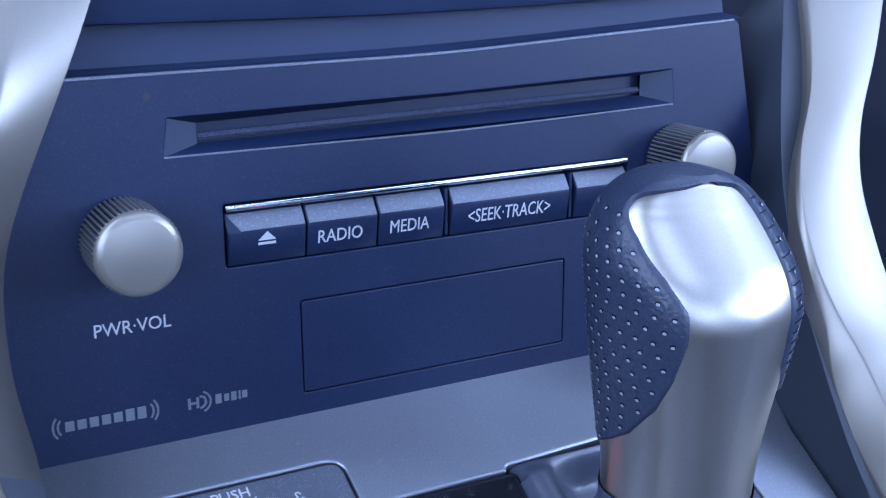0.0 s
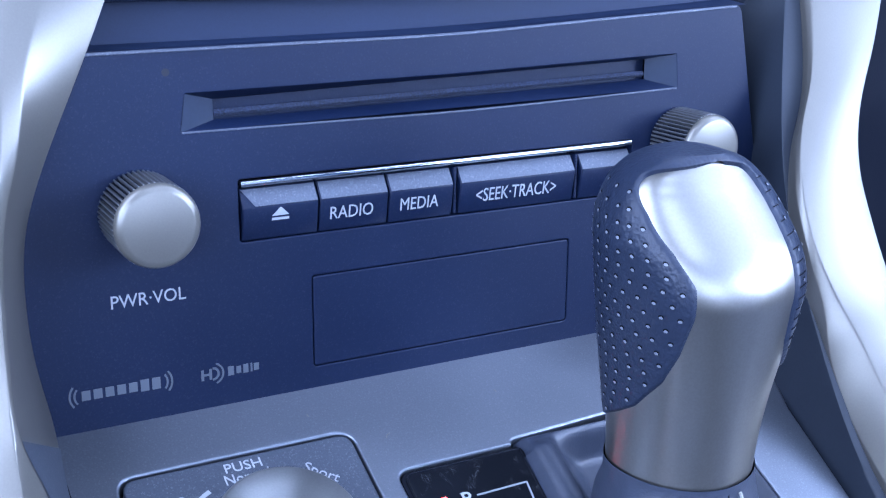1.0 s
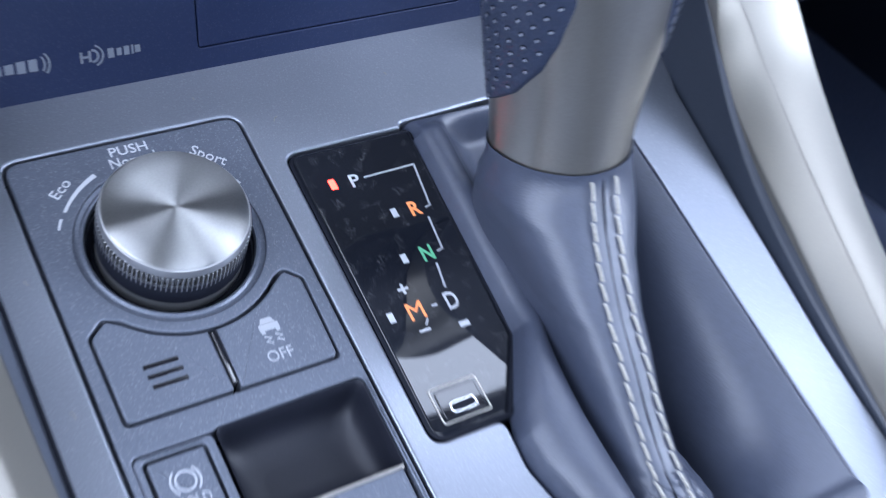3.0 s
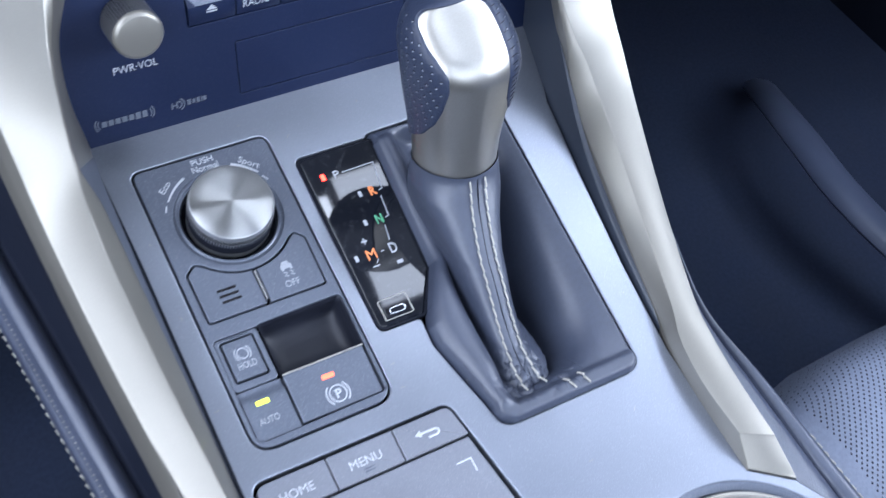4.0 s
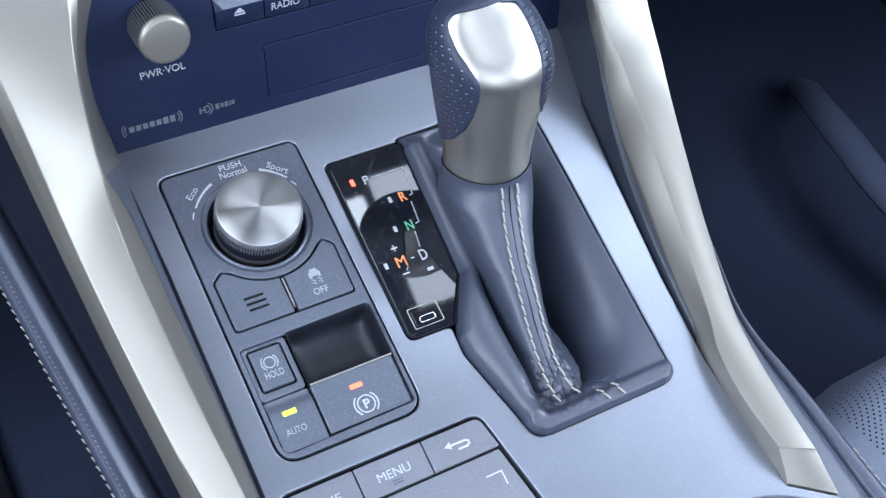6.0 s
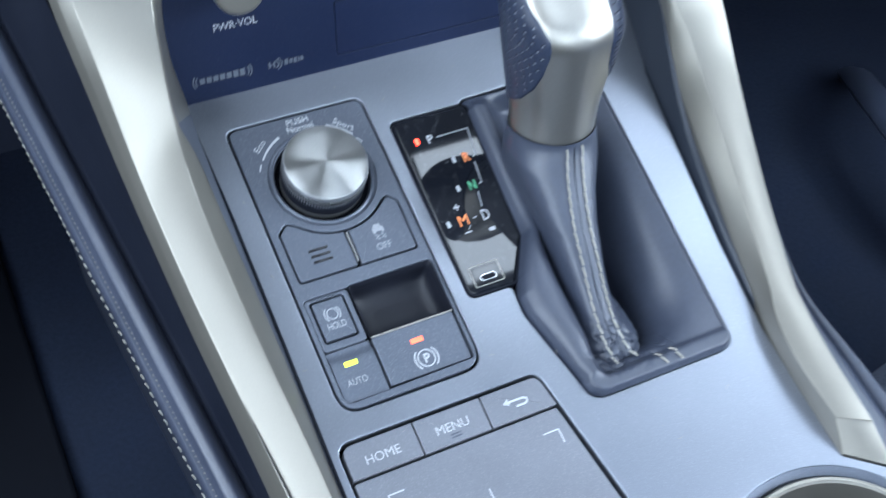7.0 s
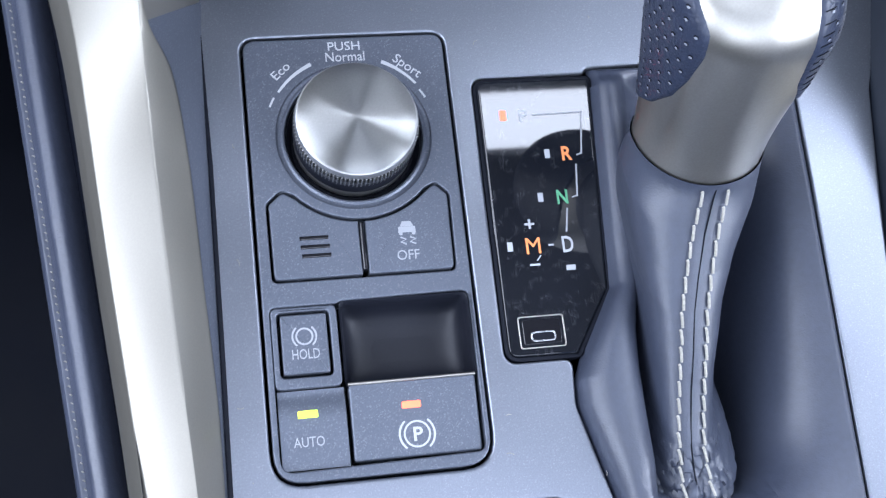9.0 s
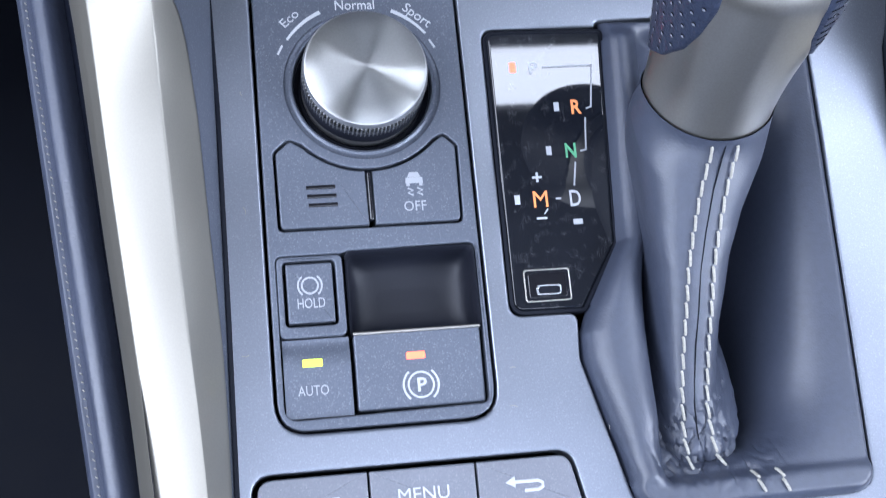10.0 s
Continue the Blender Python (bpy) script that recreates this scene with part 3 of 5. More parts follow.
    def right_at(y):
        s = max(0.0, min(1.3, (-8.5 - y) / 11))
        a, f, o = 18.45, 18.62 + 1.2 * s, 19.0 + 1.95 * s ** 0.85
        if y > -8.5:
            a, f, o = (v + (y + 8.5) * 0.22 for v in (a, f, o))
        return [(a - 0.75, y, -0.32), (a, y, -0.42), ((a + f) / 2, y, -0.50), (f - 0.12, y, -0.70), (f, y, -0.98), (f + 0.14, y, -0.70), ((f + o) / 2 + 0.1, y, -0.62), (o - 0.12, y, -0.85), (o, y, -1.3), (o + 0.1, y, -3.0), (o - 0.4, y, -36)]
    part("right_flank", flank(right_at, [-30, -25, -21, -17, -13, -9, -5, 0, 6, 14]), SIDE_LEATHER, c, "black leather flank that swells towards the seat")
    return c, left_at, right_at


def stitches(name, path, parent, length=0.34, gap=0.12, r=0.045, label="cream thread stitching", lift=0.02, slant=0.03):
    """A row of single thread stitches along a path."""
    pts = [Vector(p) for p in path]
    cum = [0.0]
    for a, b in zip(pts, pts[1:]):
        cum.append(cum[-1] + (b - a).length)
    def at(d):
        for i in range(len(cum) - 1):
            if d <= cum[i + 1] or i == len(cum) - 2:
                return pts[i].lerp(pts[i + 1], (d - cum[i]) / max(1e-6, cum[i + 1] - cum[i]))
    bm = bmesh.new()
    d = 0.0
    while d + length < cum[-1]:
        a, m, b = at(d), at(d + length / 2), at(d + length)
        side = (b - a).normalized().cross(Vector((0, 0, 1))) * slant
        up = Vector((0, 0, lift))
        tube([a - up + side, a * 0.7 + m * 0.3 + up + side * .5, b * 0.7 + m * 0.3 + up - side * .5, b - up - side], r, 6, bm)
        d += length + gap
    return part(name, bm, THREAD, parent, label)


def switch_panel():
    p = thing("switch_panel", "dark grey control panel with drive mode dial and parking brake switch", "control panel")
    ox, oy = 0.0, 2.75
    def bent(before, radii, a0, a1, r, after, radii2):
        """An outline with a hollow arc round the dial between two runs of corners."""
        curve = [(ox + r * math.cos(radians(a0 + (a1 - a0) * k / 14)), oy + r * math.sin(radians(a0 + (a1 - a0) * k / 14))) for k in range(15)]
        return fillet(before + curve + after, radii + [0] * 15 + radii2, 4)
    buttons = bent([(-2.78, -1.70), (2.62, -1.70), (2.68, 0.72), (2.28, 1.12)], [0.2, 0.2, 0.25, 0.2], -43, -137, 2.65, [(-2.34, 1.12), (-2.80, 0.72)], [0.2, 0.25])
    brake = fillet([(-2.93, -7.12), (2.84, -7.02), (2.88, -2.30), (-0.85, -2.36), (-1.02, -2.42), (-2.93, -2.42)], [0.4, 0.25, 0.25, 0.05, 0.05, 0.2], 4)
    dish = circle(ox, oy, 2.32, 72)
    part("face_plate", plate(grown(PANEL, -0.09), [dish, buttons, brake], 0.03, 0.9, lip=0.05), PANEL_PAINT, p, "dark grey flecked face plate")
    part("back_plate", block(grown(PANEL, -0.15), -2.4, -1.6, 0.05), GAP_BLACK, p)
    # dial on its dish
    dial = part("dial", revolve([(0, -0.4), (1.82, -0.4), (1.82, 0.30), (1.755, 0.38), (1.755, 1.05), (1.82, 1.07), (1.815, 1.20), (1.78, 1.285), (1.70, 1.31), (0.9, 1.335), (0, 1.35)], ox, oy, 128), KNURL_METAL, p, "turned metal dial with a knurled rim")
    cap = bmesh.new()
    revolve([(1.70, 1.305), (1.74, 1.325), (1.70, 1.345), (1.2, 1.375), (0.6, 1.40), (0, 1.415)], 0, 0, 128, cap)
    cap_ob = part("cap", cap, TURNED_METAL, dial, "spun metal cap with radial sheen")
    cap_ob.location = (ox * CM, oy * CM, 0)
    teeth(dial, 1.75, 1.85, 0.52, 1.04, 96, ox, oy, KNURL_METAL)
    part("skirt", revolve([(1.78, -0.3), (1.85, 0.20), (1.85, 0.68), (1.80, 0.73)], ox, oy, 96), WELL_BLACK, dial, "black skirt under the rim")
    part("dial_dish", revolve([(2.04, -0.42), (2.06, -0.08), (2.10, 0.00), (2.15, 0.01), (2.21, -0.03), (2.30, -0.02), (2.36, 0.02), (2.34, -0.3)], ox, oy, 96), PANEL_PAINT, p, "round raised seat of the dial")
    part("dial_gap", revolve([(0, -0.55), (1.9, -0.55), (2.05, -0.40), (2.05, -0.06)], ox, oy, 96), GAP_BLACK, p, "black gap round the dial")
    # two buttons beneath the dial
    def half(sign):
        if sign < 0:
            return bent([(-2.70, -1.62), (-0.14, -1.62)], [0.16, 0.05], -93, -135, 2.74, [(-2.30, 1.03), (-2.72, 0.68)], [0.15, 0.2])
        return bent([(0.04, -1.62), (2.55, -1.62), (2.60, 0.68), (2.24, 1.03)], [0.05, 0.16, 0.2, 0.15], -45, -89, 2.74, [], [])
    left = part("button", block(half(-1), -1.4, 0.05, 0.05), PANEL_PAINT, p, "dark grey button with three grooves")
    right = part("button", block(half(1), -1.4, 0.05, 0.05), PANEL_PAINT, p, "dark grey stability control button")
    part("divider_bar", block(rect(-0.125, -1.50, 0.015, -0.02, 0.06), -1.2, 0.08, 0.05), PIANO, p, "gloss black bar between the buttons")
    for k in range(3):
        bm = tube([(-1.90 + 0.02 * k, -0.42 - 0.27 * k, 0.045), (-1.06 + 0.02 * k, -0.42 - 0.27 * k, 0.045)], 0.065, 8, flat=0.55)
        part("ridge", bm, PIANO, left, "small dark raised ridge")
    car = bmesh.new()
    cx, cy, z = 1.27, -0.35, 0.052
    for o in ([(-.20, .10), (.20, .10), (.13, .25), (-.13, .25)], [(-.26, -.09), (.26, -.09), (.25, .09), (-.25, .09)], [(-.24, -.17), (-.14, -.17), (-.14, -.08), (-.24, -.08)], [(.14, -.17), (.24, -.17), (.24, -.08), (.14, -.08)]):
        q = [(cx + a, cy + b) for a, b in o]
        a, b = ring(car, q, z), ring(car, q, z + 0.012)
        skin(car, a, b), car.faces.new(b)
    for sx in (-0.14, 0.14):
        w = [(cx + sx + (0.09 if k % 2 else -0.07), cy - 0.23 - 0.075 * k, z + 0.005) for k in range(4)]
        tube(w, 0.028, 5, car, flat=0.4)
    part("car_symbol", car, PRINT_PANEL, right, "white printed skidding car symbol")
    part("lettering", words("OFF", 1.24, -1.13, 0.05, 0.66, 0.30), PRINT_PANEL, right)
    # lettering round the dial
    z = 0.03
    part("lettering", words("PUSH", -0.05, 5.71, z, 0.98, 0.29), PRINT_BRIGHT, p)
    part("lettering", words("Normal", -0.04, 5.35, z, 1.20, 0.31), PRINT_BRIGHT, p)
    part("lettering", words("Eco", -2.04, 4.96, z, 0.62, 0.28, 42), PRINT_BRIGHT, p)
    part("lettering", words("Sport", 1.83, 4.92, z, 0.98, 0.40, -40), PRINT_BRIGHT, p)
    part("scale_arc", arc(bmesh.new(), ox, oy, 2.63, 145, 115, 0.07, z, w1=0.12), PRINT_BRIGHT, p)
    part("scale_arc", arc(bmesh.new(), ox, oy, 2.60, 66, 38, 0.12, z, w1=0.07), PRINT_BRIGHT, p)
    part("scale_tick", arc(bmesh.new(), ox, oy, 2.66, 157, 150, 0.06, z, 4), PRINT_BRIGHT, p)
    part("scale_tick", arc(bmesh.new(), ox, oy, 2.55, 33, 26, 0.06, z, 4), PRINT_BRIGHT, p)
    # parking brake group
    tray = part("brake_tray", block(grown(brake, 0.03), -2.2, -1.5, 0.03), WELL_BLACK, p)
    frame_o, frame_i = rect(-2.92, -4.80, -1.02, -2.44, 0.2), rect(-2.74, -4.48, -1.24, -2.58, 0.16)
    hold_frame = part("hold_frame", plate(frame_o, [frame_i], -0.02, 1.4, lip=0.05), PANEL_PAINT, p, "raised frame round the hold button")
    hold = part("hold_button", block(grown(frame_i, -0.09), -1.2, 0.02, 0.05), PANEL_PAINT, p, "square dark grey hold button")
    sym = bmesh.new()
    arc(sym, -1.99, -3.32, 0.23, 0, 360, 0.05, 0.022, 32)
    arc(sym, -1.99, -3.32, 0.34, 130, 230, 0.05, 0.022, 12), arc(sym, -1.99, -3.32, 0.34, -50, 50, 0.05, 0.022, 12)
    part("brake_symbol", sym, PRINT_SOFT, hold)
    part("lettering", words("HOLD", -1.98, -3.83, 0.022, 0.78, 0.29), PRINT_SOFT, hold)
    # finger well with sloping floor
    well = bmesh.new()
    levels = [(0.0, -0.02), (0.05, -0.10), (0.09, -0.45), (0.14, -0.78), (0.24, -1.02), (0.42, -1.20), (0.66, -1.30), (0.95, -1.34)]
    rings = [ring(well, rect(-0.95 + d, -4.95 + d, 2.84 - d, -2.36 - d, 0.22 + d * 0.5), z) for d, z in levels]
    for a, b in zip(rings, rings[1:]):
        skin(well, a, b)
    well.faces.new(rings[-1])
    part("finger_well", well, WELL_BLACK, p, "deep matt black finger well")
    slope = lambda x, y: -0.02 - 0.10 * max(0.0, (-5.0 - y)) / 2.0
    lever = part("brake_lever", block(rect(-0.88, -6.98, 2.76, -4.78, 0.10), -1.3, slope, 0.06), PANEL_PAINT, p, "dark grey parking brake lever with a chrome lip")
    part("chrome_lip", tube([(-0.88, -4.80, 0.0), (2.77, -4.80, 0.01)], 0.050, 12), KNOB_METAL, lever, "polished chrome lip")
    zz = slope(0, -5.5) + 0.004
    part("indicator_lamp", block(rect(0.58, -5.62, 1.12, -5.42, 0.04), zz - 0.02, zz + 0.03, 0.015), LAMP_ORANGE, lever, "small lit orange-red lamp")
    sym = bmesh.new()
    zp = slope(0, -6.38) + 0.006
    arc(sym, 0.94, -6.36, 0.36, 0, 360, 0.055, zp, 40)
    arc(sym, 0.94, -6.36, 0.50, 130, 230, 0.06, zp, 14), arc(sym, 0.94, -6.36, 0.50, -50, 50, 0.06, zp, 14)
    part("brake_symbol", sym, PRINT, lever)
    part("lettering", words("P", 0.97, -6.36, zp, 0.27, 0.40, bold=0.02), PRINT, lever)
    dip = lambda x, y: -0.03 - 0.14 * math.exp(-((y + 4.95) / 0.30) ** 2) - 0.10 * max(0.0, (-5.6 - y)) / 1.5
    o = rect(-2.88, -7.06, -1.0, -4.84, 0.22)
    pad = bmesh.new()
    n = 14
    grid = [[pad.verts.new((-2.88 + 1.88 * i / n, -7.06 + 2.22 * j / 24, dip(0, -7.06 + 2.22 * j / 24))) for i in range(n + 1)] for j in range(25)]
    for j in range(24):
        for i in range(n):
            pad.faces.new((grid[j][i], grid[j][i + 1], grid[j + 1][i + 1], grid[j + 1][i]))
    edge = [v for v in grid[0]] + [r[-1] for r in grid[1:]] + grid[-1][-2::-1] + [r[0] for r in grid[-2:0:-1]]
    low = [pad.verts.new((v.co.x, v.co.y, -1.4)) for v in edge]
    skin(pad, edge, low)
    auto = part("auto_pad", pad, PANEL_PAINT, p, "dark grey pad with a shallow dip")
    za = dip(0, -5.53)
    part("indicator_lamp", block(rect(-2.35, -5.64, -1.79, -5.43, 0.04), za - 0.02, za + 0.03, 0.015), LAMP_YELLOW, auto, "small lit yellow lamp")
    part("lettering", words("AUTO", -2.09, -6.30, dip(0, -6.3) + 0.012, 0.86, 0.28), PRINT_SOFT, auto)
    return p


def gear_selector():
    g = thing("gear_selector", "gear lever with metal and perforated leather knob in a leather boot", "gear lever")
    # indicator plate
    plate_ob = part("indicator_plate", block(INDICATOR, -1.5, lambda x, y: 0.024 * y - 0.004 * (x - 5.6) ** 2, 0.10, 4), PIANO_WORN, g, "scratched gloss black gear indicator plate")
    z = -0.005
    def mark(name, bm, mat, label=""):
        for v in bm.verts:
            v.co.z += 0.024 * v.co.y
        return part(name, bm, mat, plate_ob, label)
    mark("lettering", words("P", 5.27, 3.06, z, 0.27, 0.40, bold=0.01), PRINT)
    mark("lettering", words("R", 6.48, 1.76, z, 0.32, 0.46, bold=0.02), PRINT_ORANGE)
    mark("lettering", words("N", 6.14, 0.37, z, 0.34, 0.46, bold=0.02), PRINT_GREEN)
    mark("lettering", words("M", 5.03, -1.11, z, 0.44, 0.50), PRINT_ORANGE)
    mark("lettering", words("D", 6.10, -1.13, z, 0.34, 0.50, bold=0.01), PRINT)
    for x, y, w, h in ((5.86, 1.78, .16, .28), (5.46, .39, .16, .28), (4.32, -1.10, .16, .28), (6.10, -1.86, .28, .16), (5.58, -1.12, .16, .05), (5.01, -1.70, .32, .06)):
        mark("position_mark", bar(bmesh.new(), x, y, w, h, z), PRINT)
    plus = bar(bmesh.new(), 5.0, -0.43, .30, .07, z)
    mark("plus_sign", bar(plus, 5.0, -0.43, .07, .30, z + 0.001), PRINT)
    mark("minus_tick", bar(bmesh.new(), 5.16, -1.50, .20, .04, z, 50), PRINT)
    gate = bmesh.new()
    for a, b in (((5.58, 3.08), (7.13, 3.10)), ((7.13, 3.10), (6.95, 1.78)), ((6.95, 1.74), (6.80, 1.70)), ((6.72, 1.38), (6.62, .42)), ((6.62, .38), (6.46, .34)), ((6.24, -0.02), (6.12, -0.72))):
        m, d = ((a[0] + b[0]) / 2, (a[1] + b[1]) / 2), (b[0] - a[0], b[1] - a[1])
        bar(gate, m[0], m[1], math.hypot(*d) + 0.04, 0.05, z, math.degrees(math.atan2(d[1], d[0])))
    mark("gate_line", gate, PRINT_SOFT, "thin pale lines of the shift gate")
    mark("indicator_lamp", block(rect(4.54, 2.94, 4.72, 3.26, 0.03), -0.03, 0.012, 0.01), LAMP_RED, "small lit red lamp")
    mark("release_cover", plate(rect(4.24, -4.22, 5.64, -3.24, 0.1), [rect(4.285, -4.175, 5.595, -3.285, 0.08)], 0.022, 0.05, 0.015), KNOB_METAL, "thin bright frame of the lock release cover")
    mark("release_cover", block(rect(4.36, -4.10, 5.52, -3.36, 0.08), -0.2, 0.03, 0.03), PIANO)
    slot = block(rect(4.62, -3.99, 5.30, -3.76, 0.11), 0.0, 0.05, 0.02)
    mark("release_slot", slot, GAP_BLACK)
    slot = plate(rect(4.58, -4.03, 5.34, -3.72, 0.14), [rect(4.63, -3.98, 5.29, -3.77, 0.10)], 0.055, 0.03, 0.01)
    mark("slot_rim", slot, CHROME)
    part("indicator_rim", plate(grown(INDICATOR, 0.10), [grown(INDICATOR, -0.02)], -0.03, 0.5, 0.03), GAP_BLACK, g, "black rubber rim")
    # leather boot
    def lx(y):
        return np.interp(y, [-10.5, -8.3, -6.1, -5.3, -4.6, -2.6, -1.9, 4.5], [6.80, 6.25, 5.70, 5.70, 6.0, 7.16, 7.22, 7.60])
    def rx(y):
        return np.interp(y, [-10.4, 4.8], [13.88, 14.40])
    cxs = lambda y: np.interp(y, [-9, -8, -6, -4, -2, 0, 2, 4], [8.7, 8.8, 8.85, 8.85, 9.1, 9.6, 10.6, 11.6])
    def ease(v):
        v = max(0.0, min(1.0, v))
        return v * v * (3 - 2 * v)
    def height(x, y):
        l, r = float(lx(y)), float(rx(y))
        e_l, e_r, e_b, e_t = max(0, x - l), max(0, r - x), max(0, y + 10.50), max(0, 4.62 - y)
        c = float(cxs(y))
        deep = 7.0 * ease((y + 9.4) / 1.9) + 0.15
        span = float(np.interp(y, [-9.4, -8.3, -6, -4, -1, 4], [4.5, 3.95, 3.35, 3.0, 2.7, 2.5]))
        low = ease((-1.6 - y) / 2.6)
        # a narrow roll beside the plate, that swells into a pillow below it
        q = min(1.0, e_l / max(0.5, c - 0.95 - l))
        roll = 0.12 + 0.34 * math.sin(math.pi * min(1.0, e_l / 1.15) ** 0.9) - 1.1 * ease((e_l - 0.75) / 1.5)
        pillow = 0.06 + 0.70 * (1 - abs(2 * min(1.0, q * 1.05) - 1) ** 2.4) - 0.9 * ease((q - 0.80) / 0.25) * ease((y + 9.6) / 2.2)
        lft = roll * (1 - low) + pillow * low
        rgt = 0.26 - deep * (1 - math.exp(-(e_r / span) ** 4.5)) - 0.30 * e_r * ease((y + 9.8) / 3.0)
        s = ease((x - c + 0.8) / 1.6)
        base = lft * (1 - s) + rgt * s
        k = 1 - math.exp(-(e_b / 0.86) ** 9)
        inner = base - 0.22 * math.exp(-((e_b - 1.6) / 0.8) ** 2) * (1 - ease((x - 10.6) / 2.2))
        base = 0.46 * (1 - k) + inner * k
        k = 1 - math.exp(-(e_t / 0.55) ** 4)
        base = 0.18 * (1 - k) + base * k
        crinkle = math.exp(-((y + 8.9) / 0.95) ** 4) * math.exp(-((x - 9.2) / 1.8) ** 4)
        crease = lambda f, seed: math.exp(-(noise.noise((x * f, y * f * 0.8, seed)) / 0.09) ** 2)
        fold = -0.10 * min(1.0, 1.5 * crinkle) * (crease(1.5, 0.3) + 0.7 * crease(2.6, 4.1))
        far = min(e_r, e_b, e_t, e_l if y < -4.4 or y > 4.0 else 9)
        for e in (e_l, e_r):
            if e < 0.7 and e_b < 0.7:
                far = 0.7 - math.hypot(0.7 - e, 0.7 - e_b)
        if far < 0:
            return -0.5 + 1.2 * far
        edge_drop = -0.34 * (1 - math.sin(min(1.0, far / 0.26) * math.pi / 2)) - (0.15 * (1 - min(1.0, e_l / 0.2)) if y >= -4.4 else 0)
        return base + fold + edge_drop + 0.025 * noise.noise((x * 0.8, y * 0.5, 2.0))
    # the sleeve: rings from the collar down to the foot of the seam
    SY = [-9.4, -8.9, -8.3, -7.6, -7, -6, -5, -4, -3, -2, -1.2, -0.93]
    SZ = [-0.45, -0.10, 0.05, 0.24, .48, .95, 1.42, 1.9, 2.35, 2.95, 3.55, 3.80]
    SX = [8.95, 8.86, 8.78, 8.75, 8.75, 8.78, 8.86, 8.9, 9.05, 9.2, 9.38, 9.44]
    def seam_at(y, dx=0.0):
        return Vector((float(np.interp(y, SY, SX)) + dx, y, float(np.interp(y, SY, SZ)) - 0.12 * dx * dx))
    def sleeve_ring(k, n=160):
        """k from 0 at the collar to 1 at the foot."""
        y = -0.93 - 8.40 * k
        back, front = seam_at(y), Vector((9.42, 2.27 - 1.1 * k, 2.52 - 7.5 * k))
        mid = (back + front) / 2
        wl = float(np.interp(k, [0, .12, .25, .4, .6, .8, .92, 1], [1.84, 1.90, 1.66, 1.36, 1.12, 1.00, 1.10, 1.5]))
        wr = float(np.interp(k, [0, .12, .25, .4, .6, .8, .92, 1], [1.98, 1.86, 1.50, 1.22, 1.06, 1.08, 1.35, 1.9]))
        cx = float(np.interp(k, [0, .2, 1], [9.42, 9.2, 8.85]))
        e = 2.15 + 1.0 * min(1, k * 2)
        out = []
        for i in range(n):
            a = 2 * math.pi * i / n
            sn, cs = math.sin(a), math.cos(a)
            r = (abs(sn) ** e + abs(cs) ** e) ** (-1 / e)
            p = mid + (back - mid) * (r * cs)
            p.x = cx + (back.x - cx) * max(0, r * cs) ** 2 + r * sn * (wr if sn > 0 else wl)
            tuck = math.exp(-((k - 0.37) / 0.035) ** 2 - ((sn - 0.97) / 0.10) ** 2 - (max(0, -cs) / 0.25) ** 2)
            p.x += 0.26 * tuck
            crumple = 0.03 * noise.noise((p.x * 0.8, p.y * 0.9, p.z * 0.8)) * min(1, k * 5) - 0.13 * ease((k - 0.76) / 0.10) * (math.exp(-(noise.noise((p.x * 1.6, p.y * 1.4, 0.3)) / 0.10) ** 2) + 0.6 * math.exp(-(noise.noise((p.x * 2.8, p.y * 2.3, 4.1)) / 0.10) ** 2))
            out.append(p + Vector((0, -0.6, 0.8)) * crumple)
        return out
    bm = bmesh.new()
    rows, cols = 220, 160
    ys = [4.62 - (4.62 + 10.50) * j / rows for j in range(rows + 1)]
    vs = [[bm.verts.new((lx(y) + (rx(y) - lx(y)) * i / cols, y, height(lx(y) + (rx(y) - lx(y)) * i / cols, y))) for i in range(cols + 1)] for y in ys]
    for j in range(rows):
        for i in range(cols):
            bm.faces.new((vs[j][i], vs[j + 1][i], vs[j + 1][i + 1], vs[j][i + 1]))
    boot = part("boot", bm, LEATHER, g, "black leather boot with folds at its foot")
    bm = bmesh.new()
    at = knob(g)
    loops = []
    for k in range(131):
        low = sleeve_ring(k / 130)
        f = ease(k / 18)
        loops.append([bm.verts.new(at(0.03 - 0.05 * k, 2 * math.pi * i / 160, 0.05) * (1 - f) + p * f) if f < 1 else bm.verts.new(p) for i, p in enumerate(low)])
    for a, b in zip(loops, loops[1:]):
        skin(bm, a, b)
    tall = part("sleeve", bm, LEATHER, g, "black leather sleeve with a sewn seam")
    for dx in (-0.42, 0.42):
        path = [seam_at(y, dx * (0.9 if y > -8 else 1)) + Vector((0, -0.02, 0.035)) for y in np.linspace(-1.0, -8.5, 70)]
        for x, y in ((8.85 + dx, -8.9), (8.95 + dx * 1.15, -9.3), (9.12 + dx * 1.3, -9.68)):
            path.append(Vector((x, y, max(height(x, y), seam_at(y).z) + 0.06)))
        stitches("seam_stitching", path, tall, 0.43, 0.07, 0.046, slant=0.04)
        x = 10.66 + dx * 0.85
        across = [(x - 0.10 + 0.16 * s, -9.60 - 0.80 * s, height(x, -9.60 - 0.80 * s) + 0.045) for s in np.linspace(0, 1, 9)]
        stitches("seam_stitching", across, boot, 0.36, 0.06, 0.050, slant=0.05)
    part("seam", tube([seam_at(y) + Vector((0, 0, -0.005)) for y in np.linspace(-0.95, -8.6, 60)], 0.024, 6), GAP_BLACK, tall, "dark sewn seam")
    return g


